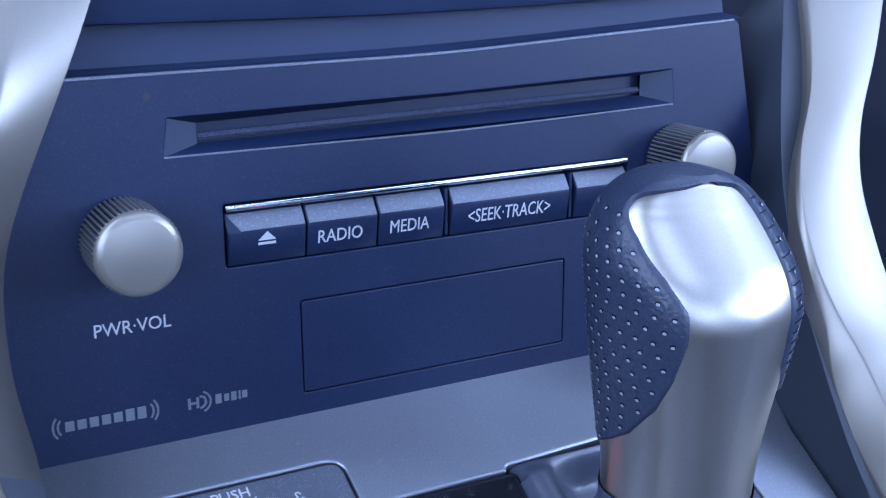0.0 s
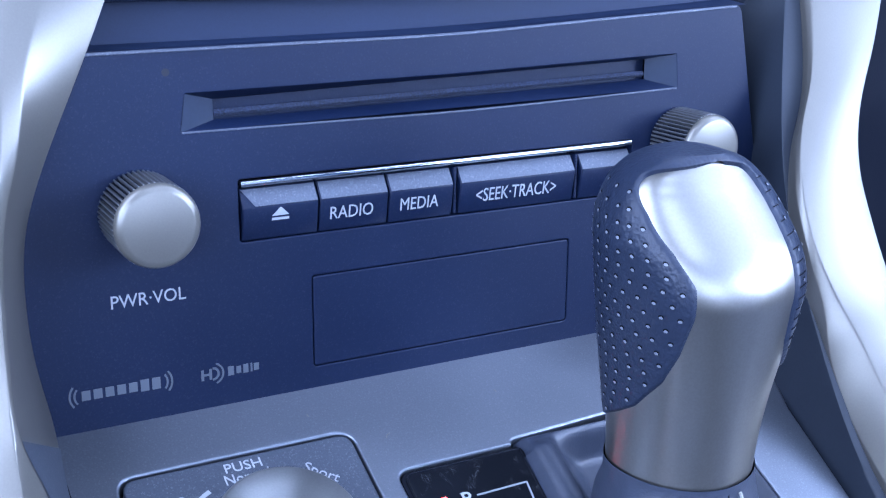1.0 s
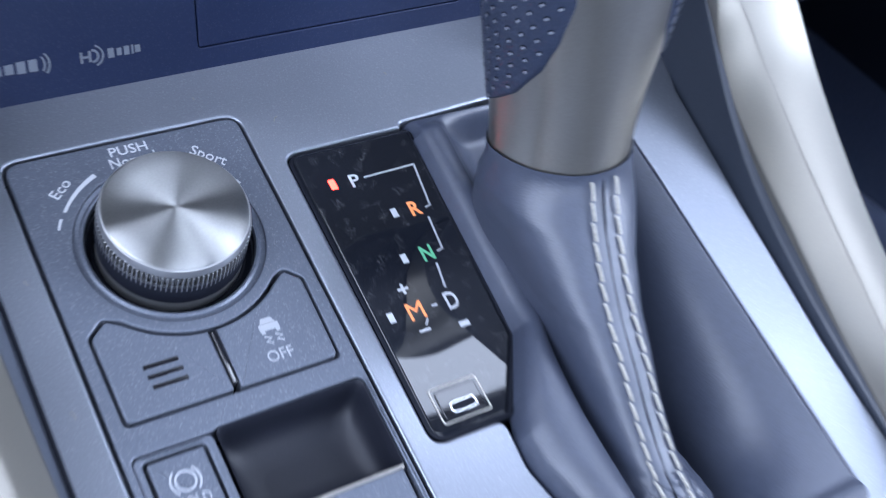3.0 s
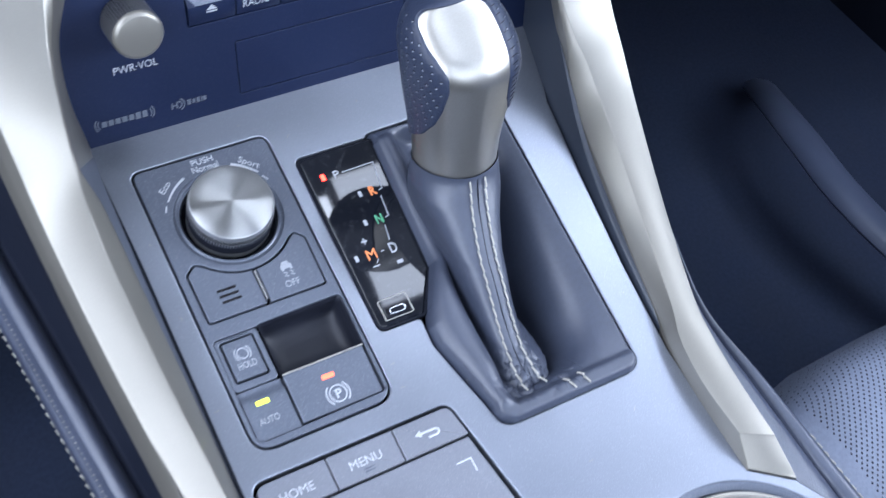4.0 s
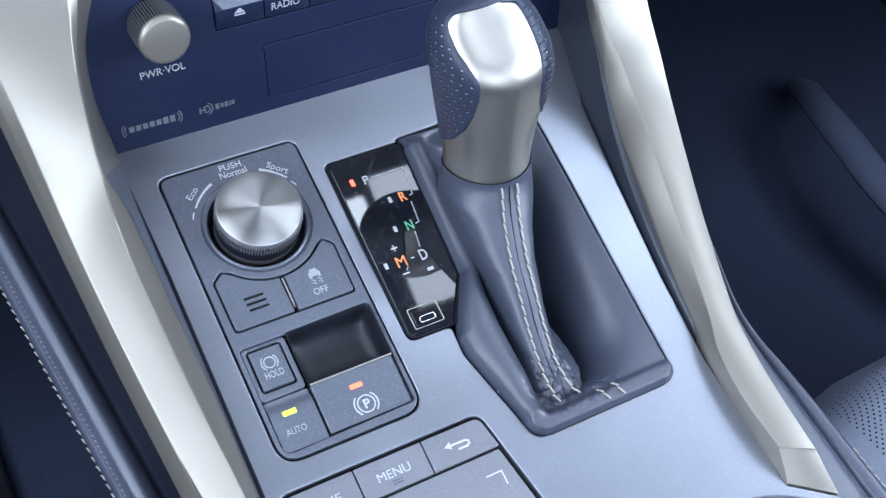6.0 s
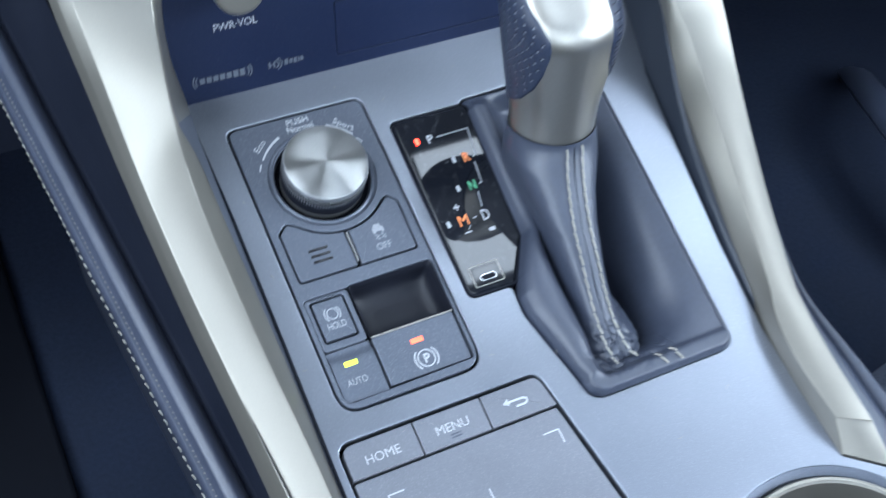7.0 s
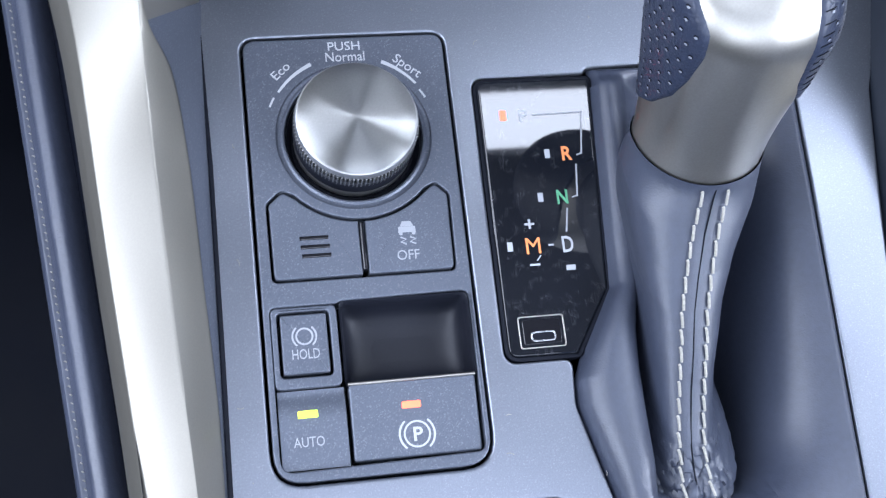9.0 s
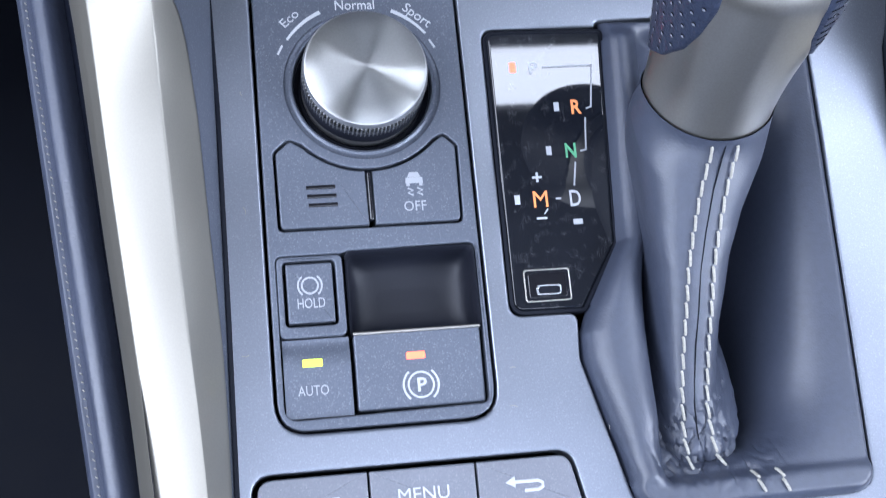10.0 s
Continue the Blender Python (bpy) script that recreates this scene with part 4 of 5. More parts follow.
def knob(g):
    """The knob stands on a leaning shaft: local w along it, u to the right, v to the front."""
    lean = Matrix.Translation((9.33, 0.96, 3.15)) @ Matrix.Rotation(-0.38, 4, "X")
    top = 7.75
    def mean(w, xs, ys, d=0.24):
        """A table read softly, so that its corners come out round."""
        return sum(float(np.interp(w + d * k / 3, xs, ys)) for k in (-3, -2, -1, 0, 1, 2, 3)) / 7
    def dome(w, start, size, power):
        """Closes a side towards the top along a rounded curve."""
        f = max(0.0, min(1.0, (w - start) / (top - start)))
        return size * max(0.0, 1 - f ** power) ** (1 / power)
    SHAFT = [0, 1.2, 2.4, 3.6, 4.8, 6.4]
    def extents(w):
        left = min(mean(w, SHAFT, [1.80, 1.83, 2.00, 2.19, 2.36, 2.52], 0.5), dome(w, 5.4, 2.47, 2.8))
        right = min(mean(w, SHAFT, [1.99, 2.01, 2.12, 2.34, 2.50, 2.6], 0.5), dome(w, 4.7, 2.48, 2.0))
        back = mean(w, [0, 1.2, 2.4, 3.6, 5.35, 7.60, 7.75], [1.99, 1.99, 2.10, 2.24, 2.43, 0.32, 0.02], 0.62)
        front = min(mean(w, SHAFT, [1.40, 1.63, 1.81, 1.88, 1.95, 2.2], 0.5), dome(w, 5.8, 2.2, 3.0))
        return left, right, back, front
    def at(w, a, off=0.0):
        """Place on the knob at height w and angle a from the back, towards the right."""
        s, c = math.sin(a), -math.cos(a)
        left, right, back, front = extents(w)
        wide, deep = (left if s < 0 else right), (back if c < 0 else front)
        h = min(1.0, max(0.0, w) / 4)
        h = h * h * (3 - 2 * h)
        e = 2.0 + 0.2 * h
        r = (abs(s) ** e + abs(c) ** e) ** (-1 / e)
        if c < 0:
            q = 6.0
            facet = (abs(s) ** q + abs(c) ** q + (0.64 * (abs(s) + abs(c))) ** q) ** (-1 / q)
            g = h * min(1.0, abs(c) / 0.35)
            r = r * (1 - g) + facet * g
        return lean @ Vector(((wide + off) * r * s, (deep + off) * r * c, w + off * max(0.0, min(1.0, (w - 6.4) / 1.0))))
    n, m = 144, 90
    bm = bmesh.new()
    levels = [7.745 * (1 - (1 - k / m) ** 1.8) for k in range(m + 1)]
    rings = [[bm.verts.new(at(w, 2 * math.pi * i / n)) for i in range(n)] for w in levels]
    for a, b in zip(rings, rings[1:]):
        skin(bm, a, b)
    bm.faces.new(rings[-1]), bm.faces.new(rings[0][::-1])
    k = part("knob", bm, KNOB_METAL, g, "satin brushed metal knob body")
    EW = [1.05, 1.5, 1.92, 2.8, 3.6, 4.55, 5.3, 5.97, 6.69, 7.0, 7.2, 7.35, 7.45, 7.52, 7.59, 7.74]
    EL = [116, 89, 72, 53, 44, 38, 37, 45, 60, 74, 84, 86, 76, 50, -3, -3]
    ER = [118, 98, 78, 42, 30, 26, 27, 29, 32, 34, 36, 37, 35, 27, -3, -3]
    bm = bmesh.new()
    rows, cols = 120, 150
    vs = []
    for j in range(rows + 1):
        w = 1.05 + (7.735 - 1.05) * (1 - (1 - j / rows) ** 1.7)
        a0, a1 = radians(mean(w, EW, ER, 0.05)), 2 * math.pi - radians(mean(w, EW, EL, 0.05))
        r = extents(w)[1]
        line = []
        for i in range(cols + 1):
            s = i / cols
            s = s + 0.12 * math.sin(4 * math.pi * s) / -math.pi * 0.5
            a = a0 + (a1 - a0) * s
            near = min((a - a0) * r, (a1 - a) * r, (w - 1.04) * 1.2)
            near = max(near, (w - 7.53) * 2.2)
            off = -0.05 + 0.13 * math.sin(math.pi / 2 * max(0.0, min(1.0, near / 0.16)))
            line.append(bm.verts.new(at(w, a, off)))
        vs.append(line)
    for j in range(rows):
        for i in range(cols):
            bm.faces.new((vs[j][i], vs[j][i + 1], vs[j + 1][i + 1], vs[j + 1][i]))
    bm.faces.new(vs[-1])
    pad = part("grip", bm, PAD_LEATHER, k, "perforated black leather grip")
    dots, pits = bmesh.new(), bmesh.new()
    for sign, T in ((-1, EL), (1, ER)):
        for j in range(24):
            w = 1.45 + j * 0.31
            if w > 7.1:
                break
            a = radians(mean(w, EW, T, 0.15)) + 0.34 / extents(w)[1]
            step = 0.43 / max(1.5, extents(w)[1])
            a += (0.5 * step if j % 2 else 0)
            while a < radians(150):
                p, q, r = at(w, sign * a, 0.084), at(w, sign * (a + 0.02), 0.084), at(w + 0.05, sign * a, 0.084)
                x, y = (q - p).normalized(), (r - p).normalized()
                out = x.cross(y) * (1 if x.cross(y).dot(p - lean @ Vector((0, 0, w))) > 0 else -1)
                # dark hole disc, then a smaller pale one lower down as painted light
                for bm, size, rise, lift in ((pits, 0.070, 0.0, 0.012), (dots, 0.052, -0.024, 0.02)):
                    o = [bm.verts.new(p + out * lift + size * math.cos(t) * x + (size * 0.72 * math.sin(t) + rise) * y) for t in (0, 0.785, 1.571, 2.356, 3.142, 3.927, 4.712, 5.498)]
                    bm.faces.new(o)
                a += step
    tagged(part("perforation", dots, HOLE_LIT, pad, "pale lower spots painted as light inside the perforations", smooth=False), kind="stuff")
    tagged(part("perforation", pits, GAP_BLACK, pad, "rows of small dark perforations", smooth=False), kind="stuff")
    tucks = bmesh.new()
    for j in range(15):
        w = 3.4 + j * 0.27
        a = radians(mean(w, EW, ER, 0.15))
        tube([at(w, a + d, 0.088) for d in (0.05, 0.10, 0.16, 0.21)], 0.016, 5, tucks)
    part("seam", tucks, GAP_BLACK, pad, "row of small dark tucks along the edge")
    return at


RADIO = DECK @ Matrix.Translation((0, 7.84 * CM, 0)) @ Matrix(((1, 0, 0, 0), (0, 0.4393, -0.8983, 0), (0, 0.8983, 0.4393, 0), (0, 0, 0, 1)))


def audio_unit():
    """In the plane of the fascia: x across, y up along it, z out of it."""
    a = thing("audio_unit", "charcoal car audio unit with two silver knobs and a disc slot", "car stereo", at=RADIO)
    outline = fillet([(-7.0, -1.2), (20.0, -1.2), (18.6, 5.0), (17.5, 10.1), (7, 9.62), (-2.3, 9.55), (-7.0, 9.55)], [0.2, 0.2, 0.5, 0.3, 3, 0.3, 0.2], 6)
    slot = fillet([(-0.65, 7.50), (7.2, 7.46), (15.10, 7.66), (15.0, 8.70), (7.2, 8.52), (-0.5, 8.46)], [0.05, 2, 0.05, 0.05, 2, 0.05], 5)
    keys = rect(0.78, 4.46, 13.48, 6.16, 0.10)
    lid = rect(2.76, 0.62, 11.24, 3.28, 0.12)
    part("fascia", plate(outline, [slot, keys, lid], 0.0, 1.0, lip=0.03), RADIO_BLACK, a, "charcoal plastic fascia")
    part("backing", block([(-6.8, -1), (19.5, -1), (17.3, 9.4), (-6.8, 9.4)], -3.2, -1.9, 0.05), GAP_BLACK, a)
    part("lid", block(grown(lid, -0.035), -0.9, 0.0, 0.03), RADIO_BLACK, a, "flush charcoal cover with a fine gap")
    # disc slot: funnel ends, sloping sill, dark mouth
    f = bmesh.new()
    q = [f.verts.new(v) for v in ((-0.65, 7.50, 0), (15.10, 7.66, 0), (14.18, 7.91, -0.5), (0.36, 7.68, -0.5))]
    f.faces.new(q)
    part("slot_sill", f, RADIO_BLACK, a)
    f = bmesh.new()
    q = [f.verts.new(v) for v in ((-0.5, 8.46, 0), (15.0, 8.70, 0), (14.18, 8.53, -0.5), (0.36, 8.21, -0.5))]
    f.faces.new(q)
    part("slot_lintel", f, RADIO_BLACK, a)
    for pts in (((-0.65, 7.50, 0), (-0.5, 8.46, 0), (0.36, 8.21, -0.5), (0.36, 7.68, -0.5)), ((15.10, 7.66, 0), (15.0, 8.70, 0), (14.18, 8.53, -0.5), (14.18, 7.91, -0.5))):
        f = bmesh.new()
        f.faces.new([f.verts.new(v) for v in pts])
        part("slot_cheek", f, SLOT_GREY, a, "paler slanted end of the slot")
    f = bmesh.new()
    f.faces.new([f.verts.new(v) for v in ((0.2, 7.5, -0.75), (14.3, 7.75, -0.75), (14.3, 8.7, -0.75), (0.2, 8.4, -0.75))])
    part("slot_mouth", f, RADIO_BLACK, a)
    part("slot_brush", rails([[(0.38, 7.76, -0.56), (7, 7.86, -0.56), (14.15, 7.99, -0.56)], [(0.38, 7.84, -0.46), (7, 7.94, -0.46), (14.15, 8.07, -0.46)], [(0.38, 7.94, -0.56), (7, 8.04, -0.56), (14.15, 8.17, -0.56)]], 30, 0.1), FELT, a, "grey felt strip in the disc slot")
    # edge highlights of slot and fascia, put in as thin pale beads
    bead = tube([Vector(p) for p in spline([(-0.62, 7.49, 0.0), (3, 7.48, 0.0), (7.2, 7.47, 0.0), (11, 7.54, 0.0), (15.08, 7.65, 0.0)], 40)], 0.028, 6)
    part("slot_highlight", bead, BUTTON_TOP, a, "thin pale bead painting the slot edge highlight")
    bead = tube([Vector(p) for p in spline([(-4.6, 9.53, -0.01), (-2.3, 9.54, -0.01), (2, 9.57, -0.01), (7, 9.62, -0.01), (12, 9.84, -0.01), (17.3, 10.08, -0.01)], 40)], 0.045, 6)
    part("fascia_highlight", bead, BUTTON_TOP, a, "thin pale bead painting the top edge highlight")
    # keys
    def key(x0, x1, label, text=""):
        bm = bmesh.new()
        prof = [(4.50, -0.5), (4.50, -0.03), (4.54, 0.0), (5.36, 0.14), (5.44, 0.13), (5.86, -0.16), (5.88, -0.5)]
        rows = []
        for s, d in ((0.0, -0.03), (0.035, 0.0)):
            rows.append([bm.verts.new((x0 + s, y, zz + (d if zz > -0.4 else 0))) for y, zz in prof])
        for s, d in ((0.035, 0.0), (0.0, -0.03)):
            rows.append([bm.verts.new((x1 - s, y, zz + (d if zz > -0.4 else 0))) for y, zz in prof])
        for p, q in zip(rows, rows[1:]):
            for i in range(len(prof) - 1):
                bm.faces.new((p[i], p[i + 1], q[i + 1], q[i]))
        bm.faces.new(rows[0]), bm.faces.new(rows[-1][::-1])
        k = part("key", bm, RADIO_BLACK, a, label)
        top = bmesh.new()
        t0 = 0.34 if x0 < 1 else 0.03
        pts = [(x0 + t0, 5.435, 0.148), (x1 - 0.03, 5.435, 0.148), (x1 - 0.03, 5.85, -0.14), (x0 + 0.03, 5.85, -0.14)]
        low = [top.verts.new((x, y - 0.01, zz - 0.02)) for x, y, zz in pts]
        high = [top.verts.new(v) for v in pts]
        skin(top, low, high), top.faces.new(high)
        part("key_top", top, BUTTON_TOP, k, "flecked pale grey slanted top")
        return k
    z = 0.082
    def sloped(bm):
        """Lays flat print on the slanted face of a key."""
        for v in bm.verts:
            v.co.z += (v.co.y - 5.0) * 0.171
        return bm
    k = key(0.84, 2.96, "charcoal eject key")
    e = bmesh.new()
    tri = [(1.64, 5.12), (2.12, 5.12), (1.88, 5.36)]
    lo, hi = ring(e, tri, z), ring(e, tri, z + 0.02)
    skin(e, lo, hi), e.faces.new(hi)
    bar(e, 1.88, 5.03, 0.48, 0.07, z)
    part("eject_symbol", sloped(e), PRINT, k)
    k = key(3.02, 5.04, "charcoal key")
    part("lettering", sloped(words("RADIO", 3.95, 5.0, z, 1.28, 0.36)), PRINT, k)
    k = key(5.10, 7.10, "charcoal key")
    part("lettering", sloped(words("MEDIA", 6.03, 5.0, z, 1.20, 0.36)), PRINT, k)
    k = key(7.34, 11.28, "wide charcoal key")
    part("lettering", sloped(words("<SEEK·TRACK>", 9.25, 5.0, z, 2.75, 0.40)), PRINT, k)
    k = key(11.52, 13.42, "charcoal key")
    for x in (7.22, 11.40):
        part("divider_bar", block(rect(x - 0.05, 4.52, x + 0.05, 5.88, 0.03), -0.4, 0.0, 0.03), RADIO_BLACK, a)
    part("key_bed", block(grown(keys, 0.02), -1.4, -0.5, 0.02), GAP_BLACK, a)
    part("chrome_strip", tube([(0.84, 6.03, 0.0), (7, 6.04, 0.0), (13.4, 6.07, 0.0)], 0.085, 16), STRIP_CHROME, a, "thin chrome strip above the keys")
    # knobs
    for x, y, label in ((-1.80, 5.62, "silver volume knob with knurled side"), (15.16, 6.00, "silver tuning knob with knurled side")):
        # core coloured black to paint the shade in the grooves between the teeth
        kb = part("knob", revolve([(0, -0.3), (1.00, -0.3), (1.00, 0.06), (0.97, 0.12), (0.97, 1.64), (0.99, 1.68), (0.97, 1.77), (0.90, 1.8), (0, 1.8)], x, y, 96), GAP_BLACK, a, label)
        teeth(kb, 0.96, 1.06, 0.08, 1.60, 52, x, y, KNURL_METAL)
        part("ring", revolve([(1.00, 1.58), (1.045, 1.61), (1.04, 1.68), (0.99, 1.77), (0.93, 1.80), (0.90, 1.805)], x, y, 96), SILVER, kb, "smooth bevelled ring")
        cap = part("cap", revolve([(0.95, 1.79), (0.90, 1.822), (0.84, 1.838), (0, 1.85)], 0, 0, 96), SILVER, kb, "satin silver face")
        cap.location = (x * CM, y * CM, 0)
    part("lettering", words("PWR·VOL", -1.71, 3.33, 0.0, 1.92, 0.34), PRINT, a)
    part("stain", block(circle(-0.95, 9.02, 0.10, 20), -0.01, 0.004, 0.002), STAIN, a, "small dark round stain")
    # two maker's marks as plain shapes
    mark = part("emblem", bar(bmesh.new(), -2.56, 0.98, 0.22, 0.26, 0.0), PRINT_DIM, a, "grey printed mark of bars between arcs")
    for k in (0, 1, 2, 4, 5, 6):
        part("stroke", bar(bmesh.new(), -3.46 + 0.30 * k, 0.98, 0.22, 0.26 if k < 5 else 0.32, 0.0), PRINT_DIM, mark)
    for r in (0.30, 0.42):
        part("stroke", arc(bmesh.new(), -3.45, 0.98, r, 140, 220, 0.05, 0.0, 8), PRINT_DIM, mark)
        part("stroke", arc(bmesh.new(), -1.66, 0.98, r, -40, 40, 0.05, 0.0, 8), PRINT_DIM, mark)
    mark = part("emblem", arc(bmesh.new(), -0.14, 0.95, 0.29, -70, 70, 0.05, 0.0, 10), PRINT_DIM, a, "grey printed mark of a disc and bars")
    part("stroke", arc(bmesh.new(), -0.14, 0.95, 0.16, -90, 90, 0.06, 0.0, 10), PRINT_DIM, mark)
    for x, w, h in ((-0.42, .07, .30), (-0.20, .07, .30), (-0.31, .16, .06), (0.36, .16, .26), (0.58, .13, .20), (0.78, .14, .24), (0.94, .05, .24), (1.08, .14, .20)):
        part("stroke", bar(bmesh.new(), x, 0.95, w, h, 0.0), PRINT_DIM, mark)
    # recess and panel above
    part("upper_recess", rails([[(-6, 9.50, -0.3), (7, 9.60, -0.3), (18, 10.1, -0.3)], [(-6, 9.6, -1.3), (7, 9.7, -1.3), (18, 10.2, -1.3)], [(-6, 10.9, -1.5), (7, 10.8, -1.5), (18, 11.1, -1.5)]], 40, 0.1), UPPER, a, "dark shadow gap above the fascia")
    part("upper_panel", rails([[(-6, 10.75, -1.6), (7, 10.65, -1.6), (18.5, 10.95, -1.6)], [(-6, 10.72, -0.9), (7, 10.62, -0.9), (18.5, 10.92, -0.9)], [(-6, 12.4, -0.5), (7, 12.4, -0.5), (19.5, 12.8, -0.5)], [(-6, 17, -1.6), (7, 17, -1.6), (20, 17, -1.6)]], 40, 0.3), UPPER, a, "dark blue-grey climate panel above the audio unit")
    return a


def touch_controller():
    t = thing("touch_controller", "grey touchpad controller with three menu keys", "touchpad")
    part("tray", block(grown(PAD_HOLE, -0.02), -2.5, -1.4, 0.05), GAP_BLACK, t)
    def right_at(y):
        return float(np.interp(y, [-17, -8.52], [6.53, 4.9]))
    def key(x0, x1, r0, r1, label):
        y0, y1 = -10.06, -8.66
        o = fillet([(x0, y0), (x1 if x1 < 4 else right_at(y0) , y0), (x1 if x1 < 4 else right_at(y1) - 0.02, y1), (x0, y1)], [0.05, 0.05, r1, r0], 5)
        return part("key", block(o, -1.2, lambda x, y: 0.0 + 0.02 * (y + 9.4), 0.05), PANEL_PAINT_LIGHT, t, label)
    z = 0.012
    k = key(-3.80, -0.80, 0.45, 0.05, "grey home key")
    part("lettering", words("HOME", -2.32, -9.45, z, 1.45, 0.36), PRINT, k)
    k = key(-0.74, 2.20, 0.05, 0.05, "grey menu key")
    part("lettering", words("MENU", 0.72, -9.38, z, 1.42, 0.36), PRINT, k)
    ridge = bmesh.new()
    for d in (0, 0.12):
        tube([(0.5, -9.82 + d, 0.0), (0.95, -9.82 + d, 0.0)], 0.03, 6, ridge, flat=0.6)
    part("tactile_ridge", ridge, PANEL_PAINT, k)
    k = key(2.26, 5.0, 0.05, 0.45, "grey back key")
    e = tube([(3.25, -9.30, z), (3.95, -9.30, z), (4.08, -9.37, z), (4.08, -9.48, z), (3.95, -9.55, z), (3.55, -9.55, z)], 0.05, 6, flat=0.4)
    tri = [(3.30, -9.45), (3.30, -9.13), (3.02, -9.30)]
    lo, hi = ring(e, tri, z - 0.01), ring(e, tri, z + 0.012)
    skin(e, lo, hi), e.faces.new(hi)
    part("back_symbol", e, PRINT, k)
    o = fillet([(-3.82, -16.85), (right_at(-16.85) - 0.12, -16.85), (right_at(-10.2) - 0.10, -10.16), (-3.82, -10.16)], [0.4, 0.4, 0.1, 0.1], 5)
    pad = part("pad", block(o, -1.2, -0.04, 0.05), PANEL_PAINT_LIGHT, t, "smooth grey touch surface")
    for x, y, w, h in ((4.42, -11.02, 0.66, 0.06), (4.78, -11.30, 0.06, 0.60), (-2.42, -11.02, 0.66, 0.06), (-2.76, -11.30, 0.06, 0.60), (1.05, -12.7, 0.06, 1.0), (4.4, -14.6, 0.9, 0.06)):
        part("pad_mark", bar(bmesh.new(), x, y, w, h, -0.04), PRINT, pad, "thin white line")
    return t


def cup_holder():
    c = thing("cup_holder", "round cup holder with a satin metal ring", "cup holder")
    x, y, r = CUP
    part("recess", revolve([(r + 0.50, -0.6), (r + 0.46, -0.05), (r + 0.10, -0.22), (r - 0.02, -0.5)], x, y, 96), PANEL_PAINT, c, "dark recessed lip")
    part("ring", revolve([(r - 0.02, -0.5), (r, 0.02), (r - 0.06, 0.11), (r - 0.18, 0.13), (r - 0.30, 0.06), (r - 0.42, -0.3), (r - 0.62, -1.5)], x, y, 96), SILVER, c, "satin metal ring")
    part("bowl", revolve([(0, -7.0), (r - 1.0, -6.9), (r - 0.8, -6.5), (r - 0.60, -1.45)], x, y, 72), WELL_BLACK, c, "deep black bowl")
    return c


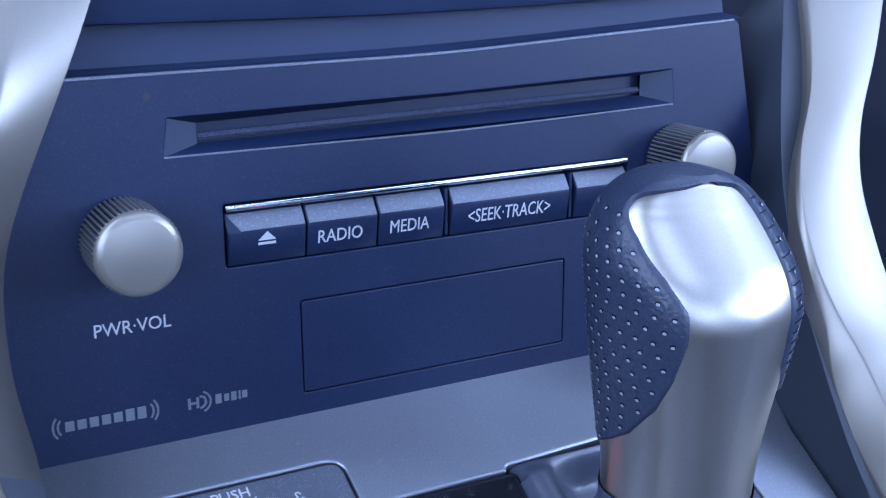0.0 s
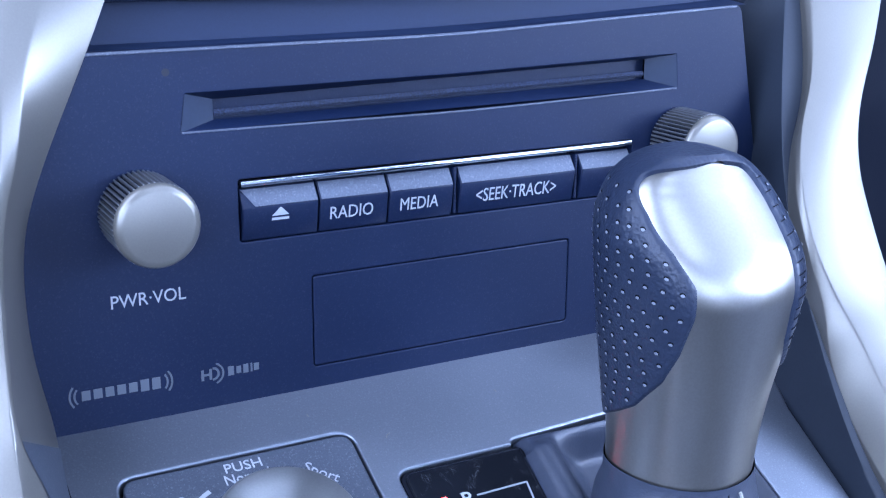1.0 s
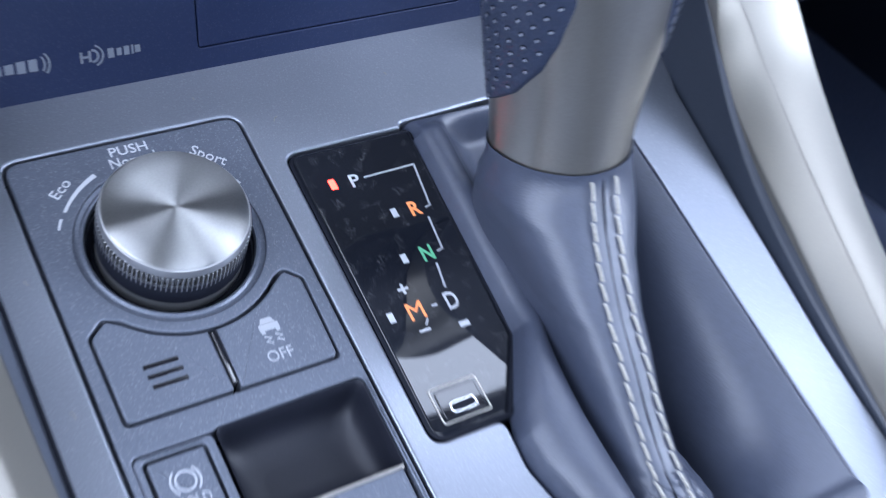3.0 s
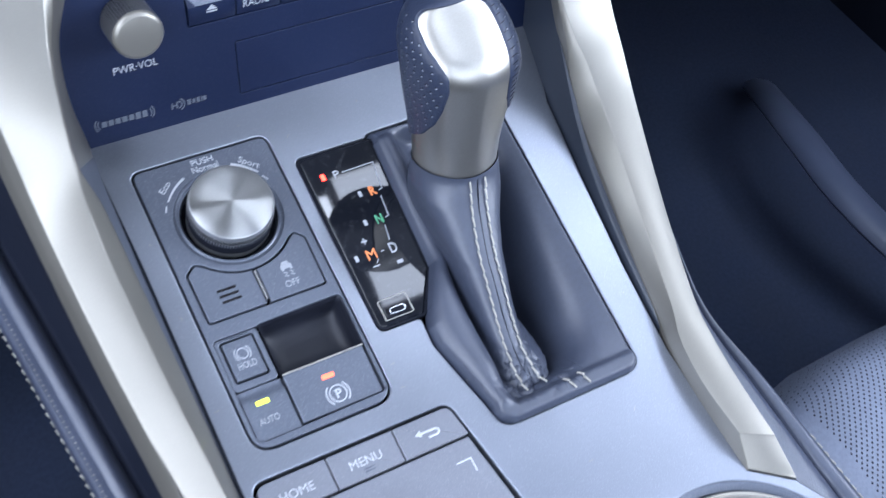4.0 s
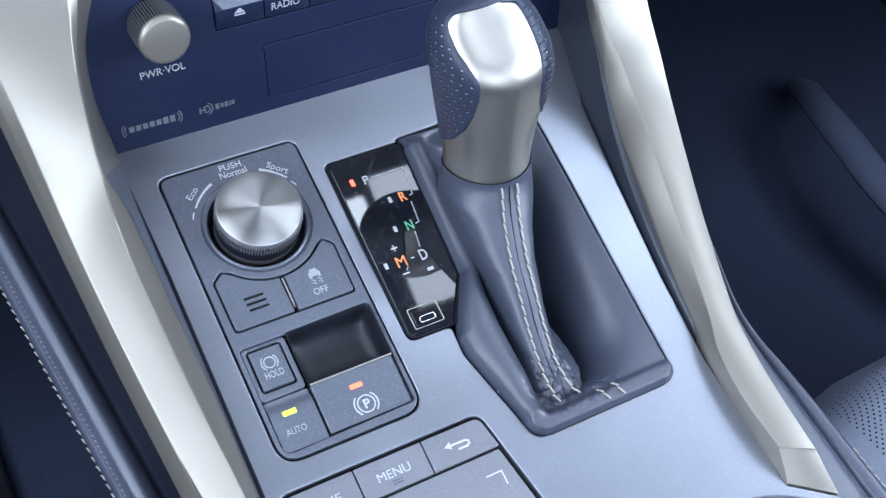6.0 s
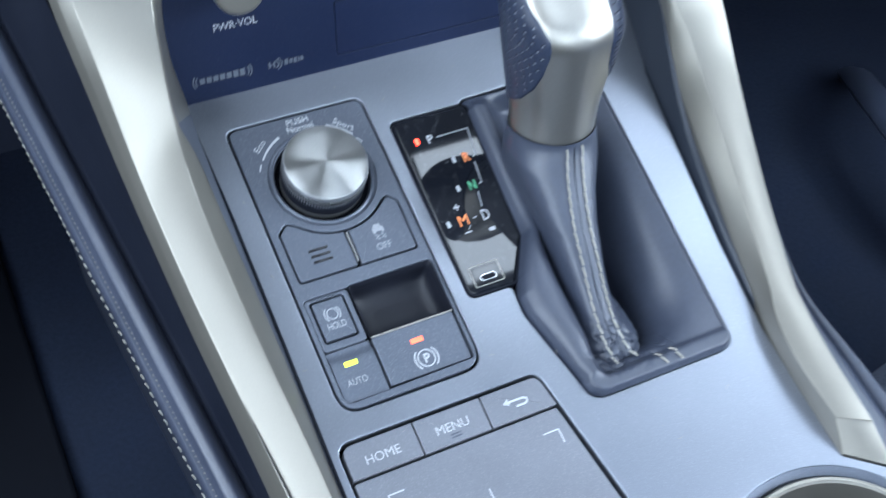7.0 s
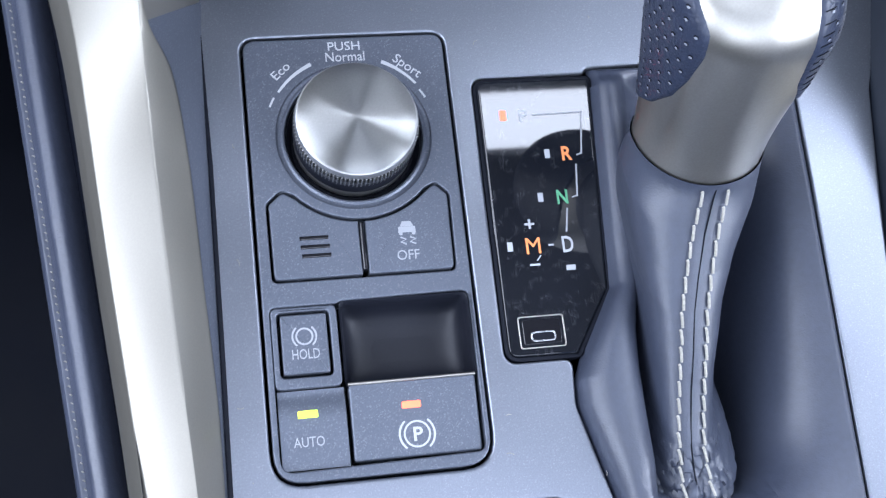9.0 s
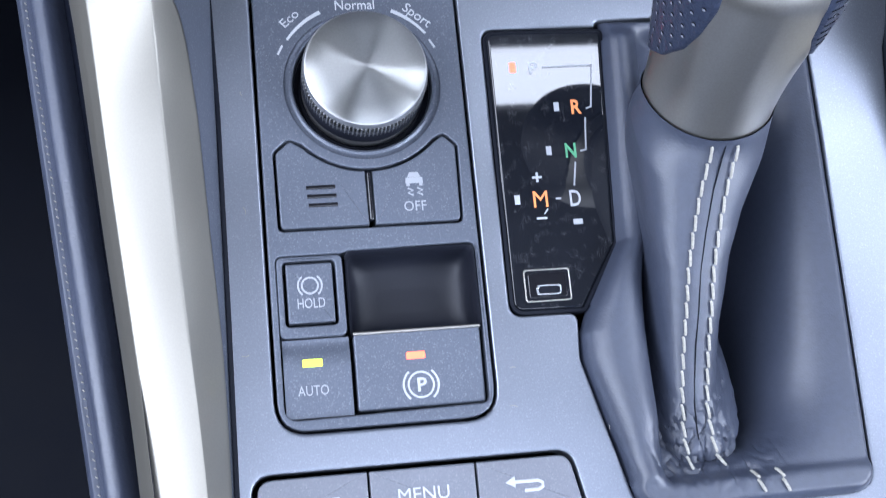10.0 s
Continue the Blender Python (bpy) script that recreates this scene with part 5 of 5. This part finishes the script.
def passenger_seat():
    s = thing("passenger_seat", "dark grey perforated leather front passenger seat", "car seat")
    ys = [-12.3, -13.1, -15.0, -20, -30, -45, -60]
    zs = [-9.0, -5.0, -3.3, -2.6, -2.8, -4.5, -6.0]
    lines = []
    for x, d in ((20.7, -9), (20.9, -1.3), (21.8, -.2), (27, 0.1), (33, 0.0), (45, -.8), (57, 0.0), (62, 0.4), (65, -1), (66, -9)):
        lines.append([(x + (0.3 if y < -20 else 0), y - max(0, 28 - x) * 0.22 if y > -18 else y, z + d) for y, z in zip(ys, zs)])
    bm = rails(lines, 60, 0.8)
    cushion = part("cushion", bm, SEAT_LEATHER, s, "seat cushion of dark grey leather")
    under = block(rect(24, -58, 64, -15, 2), -30, -7.5, 0.5)
    part("seat_base", under, TRIM_BLACK, s)
    back = block(rect(24, -72, 64, -60, 4), -8, 50, 4)
    part("backrest", back, SEAT_LEATHER, s)
    cushion.data.update()
    tree = BVHTree.FromPolygons([v.co / CM for v in cushion.data.vertices], [tuple(p.vertices) for p in cushion.data.polygons])
    dots = bmesh.new()
    for j in range(110):
        for i in range(58):
            x, y = 23.2 + 0.33 * i + (0.165 if j % 2 else 0), -12.6 - 0.20 * j
            hit, nrm, _, _ = tree.ray_cast(Vector((x, y, 20)), Vector((0, 0, -1)))
            if hit is None or hit.z < -8:
                continue
            nrm = nrm if nrm.z > 0 else -nrm
            u = nrm.orthogonal().normalized()
            v = nrm.cross(u)
            dots.faces.new([dots.verts.new(hit + nrm * 0.012 + 0.060 * (math.cos(t) * u + math.sin(t) * v)) for t in (0, 1.047, 2.094, 3.142, 4.189, 5.236)])
    tagged(part("perforation", dots, GAP_BLACK, s, "fine rows of dark perforations", smooth=False), kind="stuff")
    return s



cabin()
console, left_at, right_at = centre_console()
path = []
for y in np.linspace(-26, 14, 120):
    q = left_at(y)
    path.append((q[11][0] - 0.03, y, q[11][2]))
stitches("flank_stitching", path, console, 0.24, 0.20, 0.035)
stitches("seam_stitching", [(left_at(y)[7][0] - 0.03, y, left_at(y)[7][2] + 0.06) for y in np.linspace(-26, 14, 120)], console, 0.05, 0.21, 0.018, label="tiny pale stitch points in the seam")
path = []
for y in np.linspace(-28, -16, 50):
    q = right_at(y)
    path.append((q[7][0] - 0.02, y, q[7][2] + 0.03))
stitches("flank_stitching", path, console, 0.30, 0.16, 0.04)
switch_panel()
gear_selector()
audio_unit()
touch_controller()
cup_holder()
passenger_seat()


def dust():
    """A few pale fibres and crumbs that lie on the console top."""
    rng = np.random.default_rng(7)
    bm = bmesh.new()
    spots = [(4.09, 5.66), (2.2, 6.9), (-3.7, -1.0), (-3.9, -5.2), (-3.6, 2.6), (7.9, 6.4), (6.2, -8.0), (3.6, -6.1), (9.5, -13.2), (12.6, -12.0), (15.1, -7.0), (15.2, -1.5), (8.2, -15.6), (3.5, -7.2)]
    for x, y in spots:
        a, size = rng.uniform(0, 6.28), rng.uniform(0.03, 0.12)
        dx, dy = math.cos(a) * size, math.sin(a) * size
        tube([(x - dx, y - dy, 0.012), (x + dy * 0.3, y - dx * 0.3, 0.016), (x + dx, y + dy, 0.012)], 0.011, 5, bm)
    for k in range(60):
        x, y = rng.uniform(-4.2, 15.3), rng.uniform(-16, 7.4)
        if (-3.6 < x < 14.8 and -10.8 < y < 6.2) or (x < 7.2 and y < -8):
            continue
        tube([(x, y, 0.008), (x + 0.02, y + 0.01, 0.010)], 0.010, 5, bm)
    fibres = link("dust", bm, THREAD)
    fibres.matrix_world = DECK
    tagged(fibres, "few pale dust fibres lying on the grey console", "dust", kind="stuff")


dust()
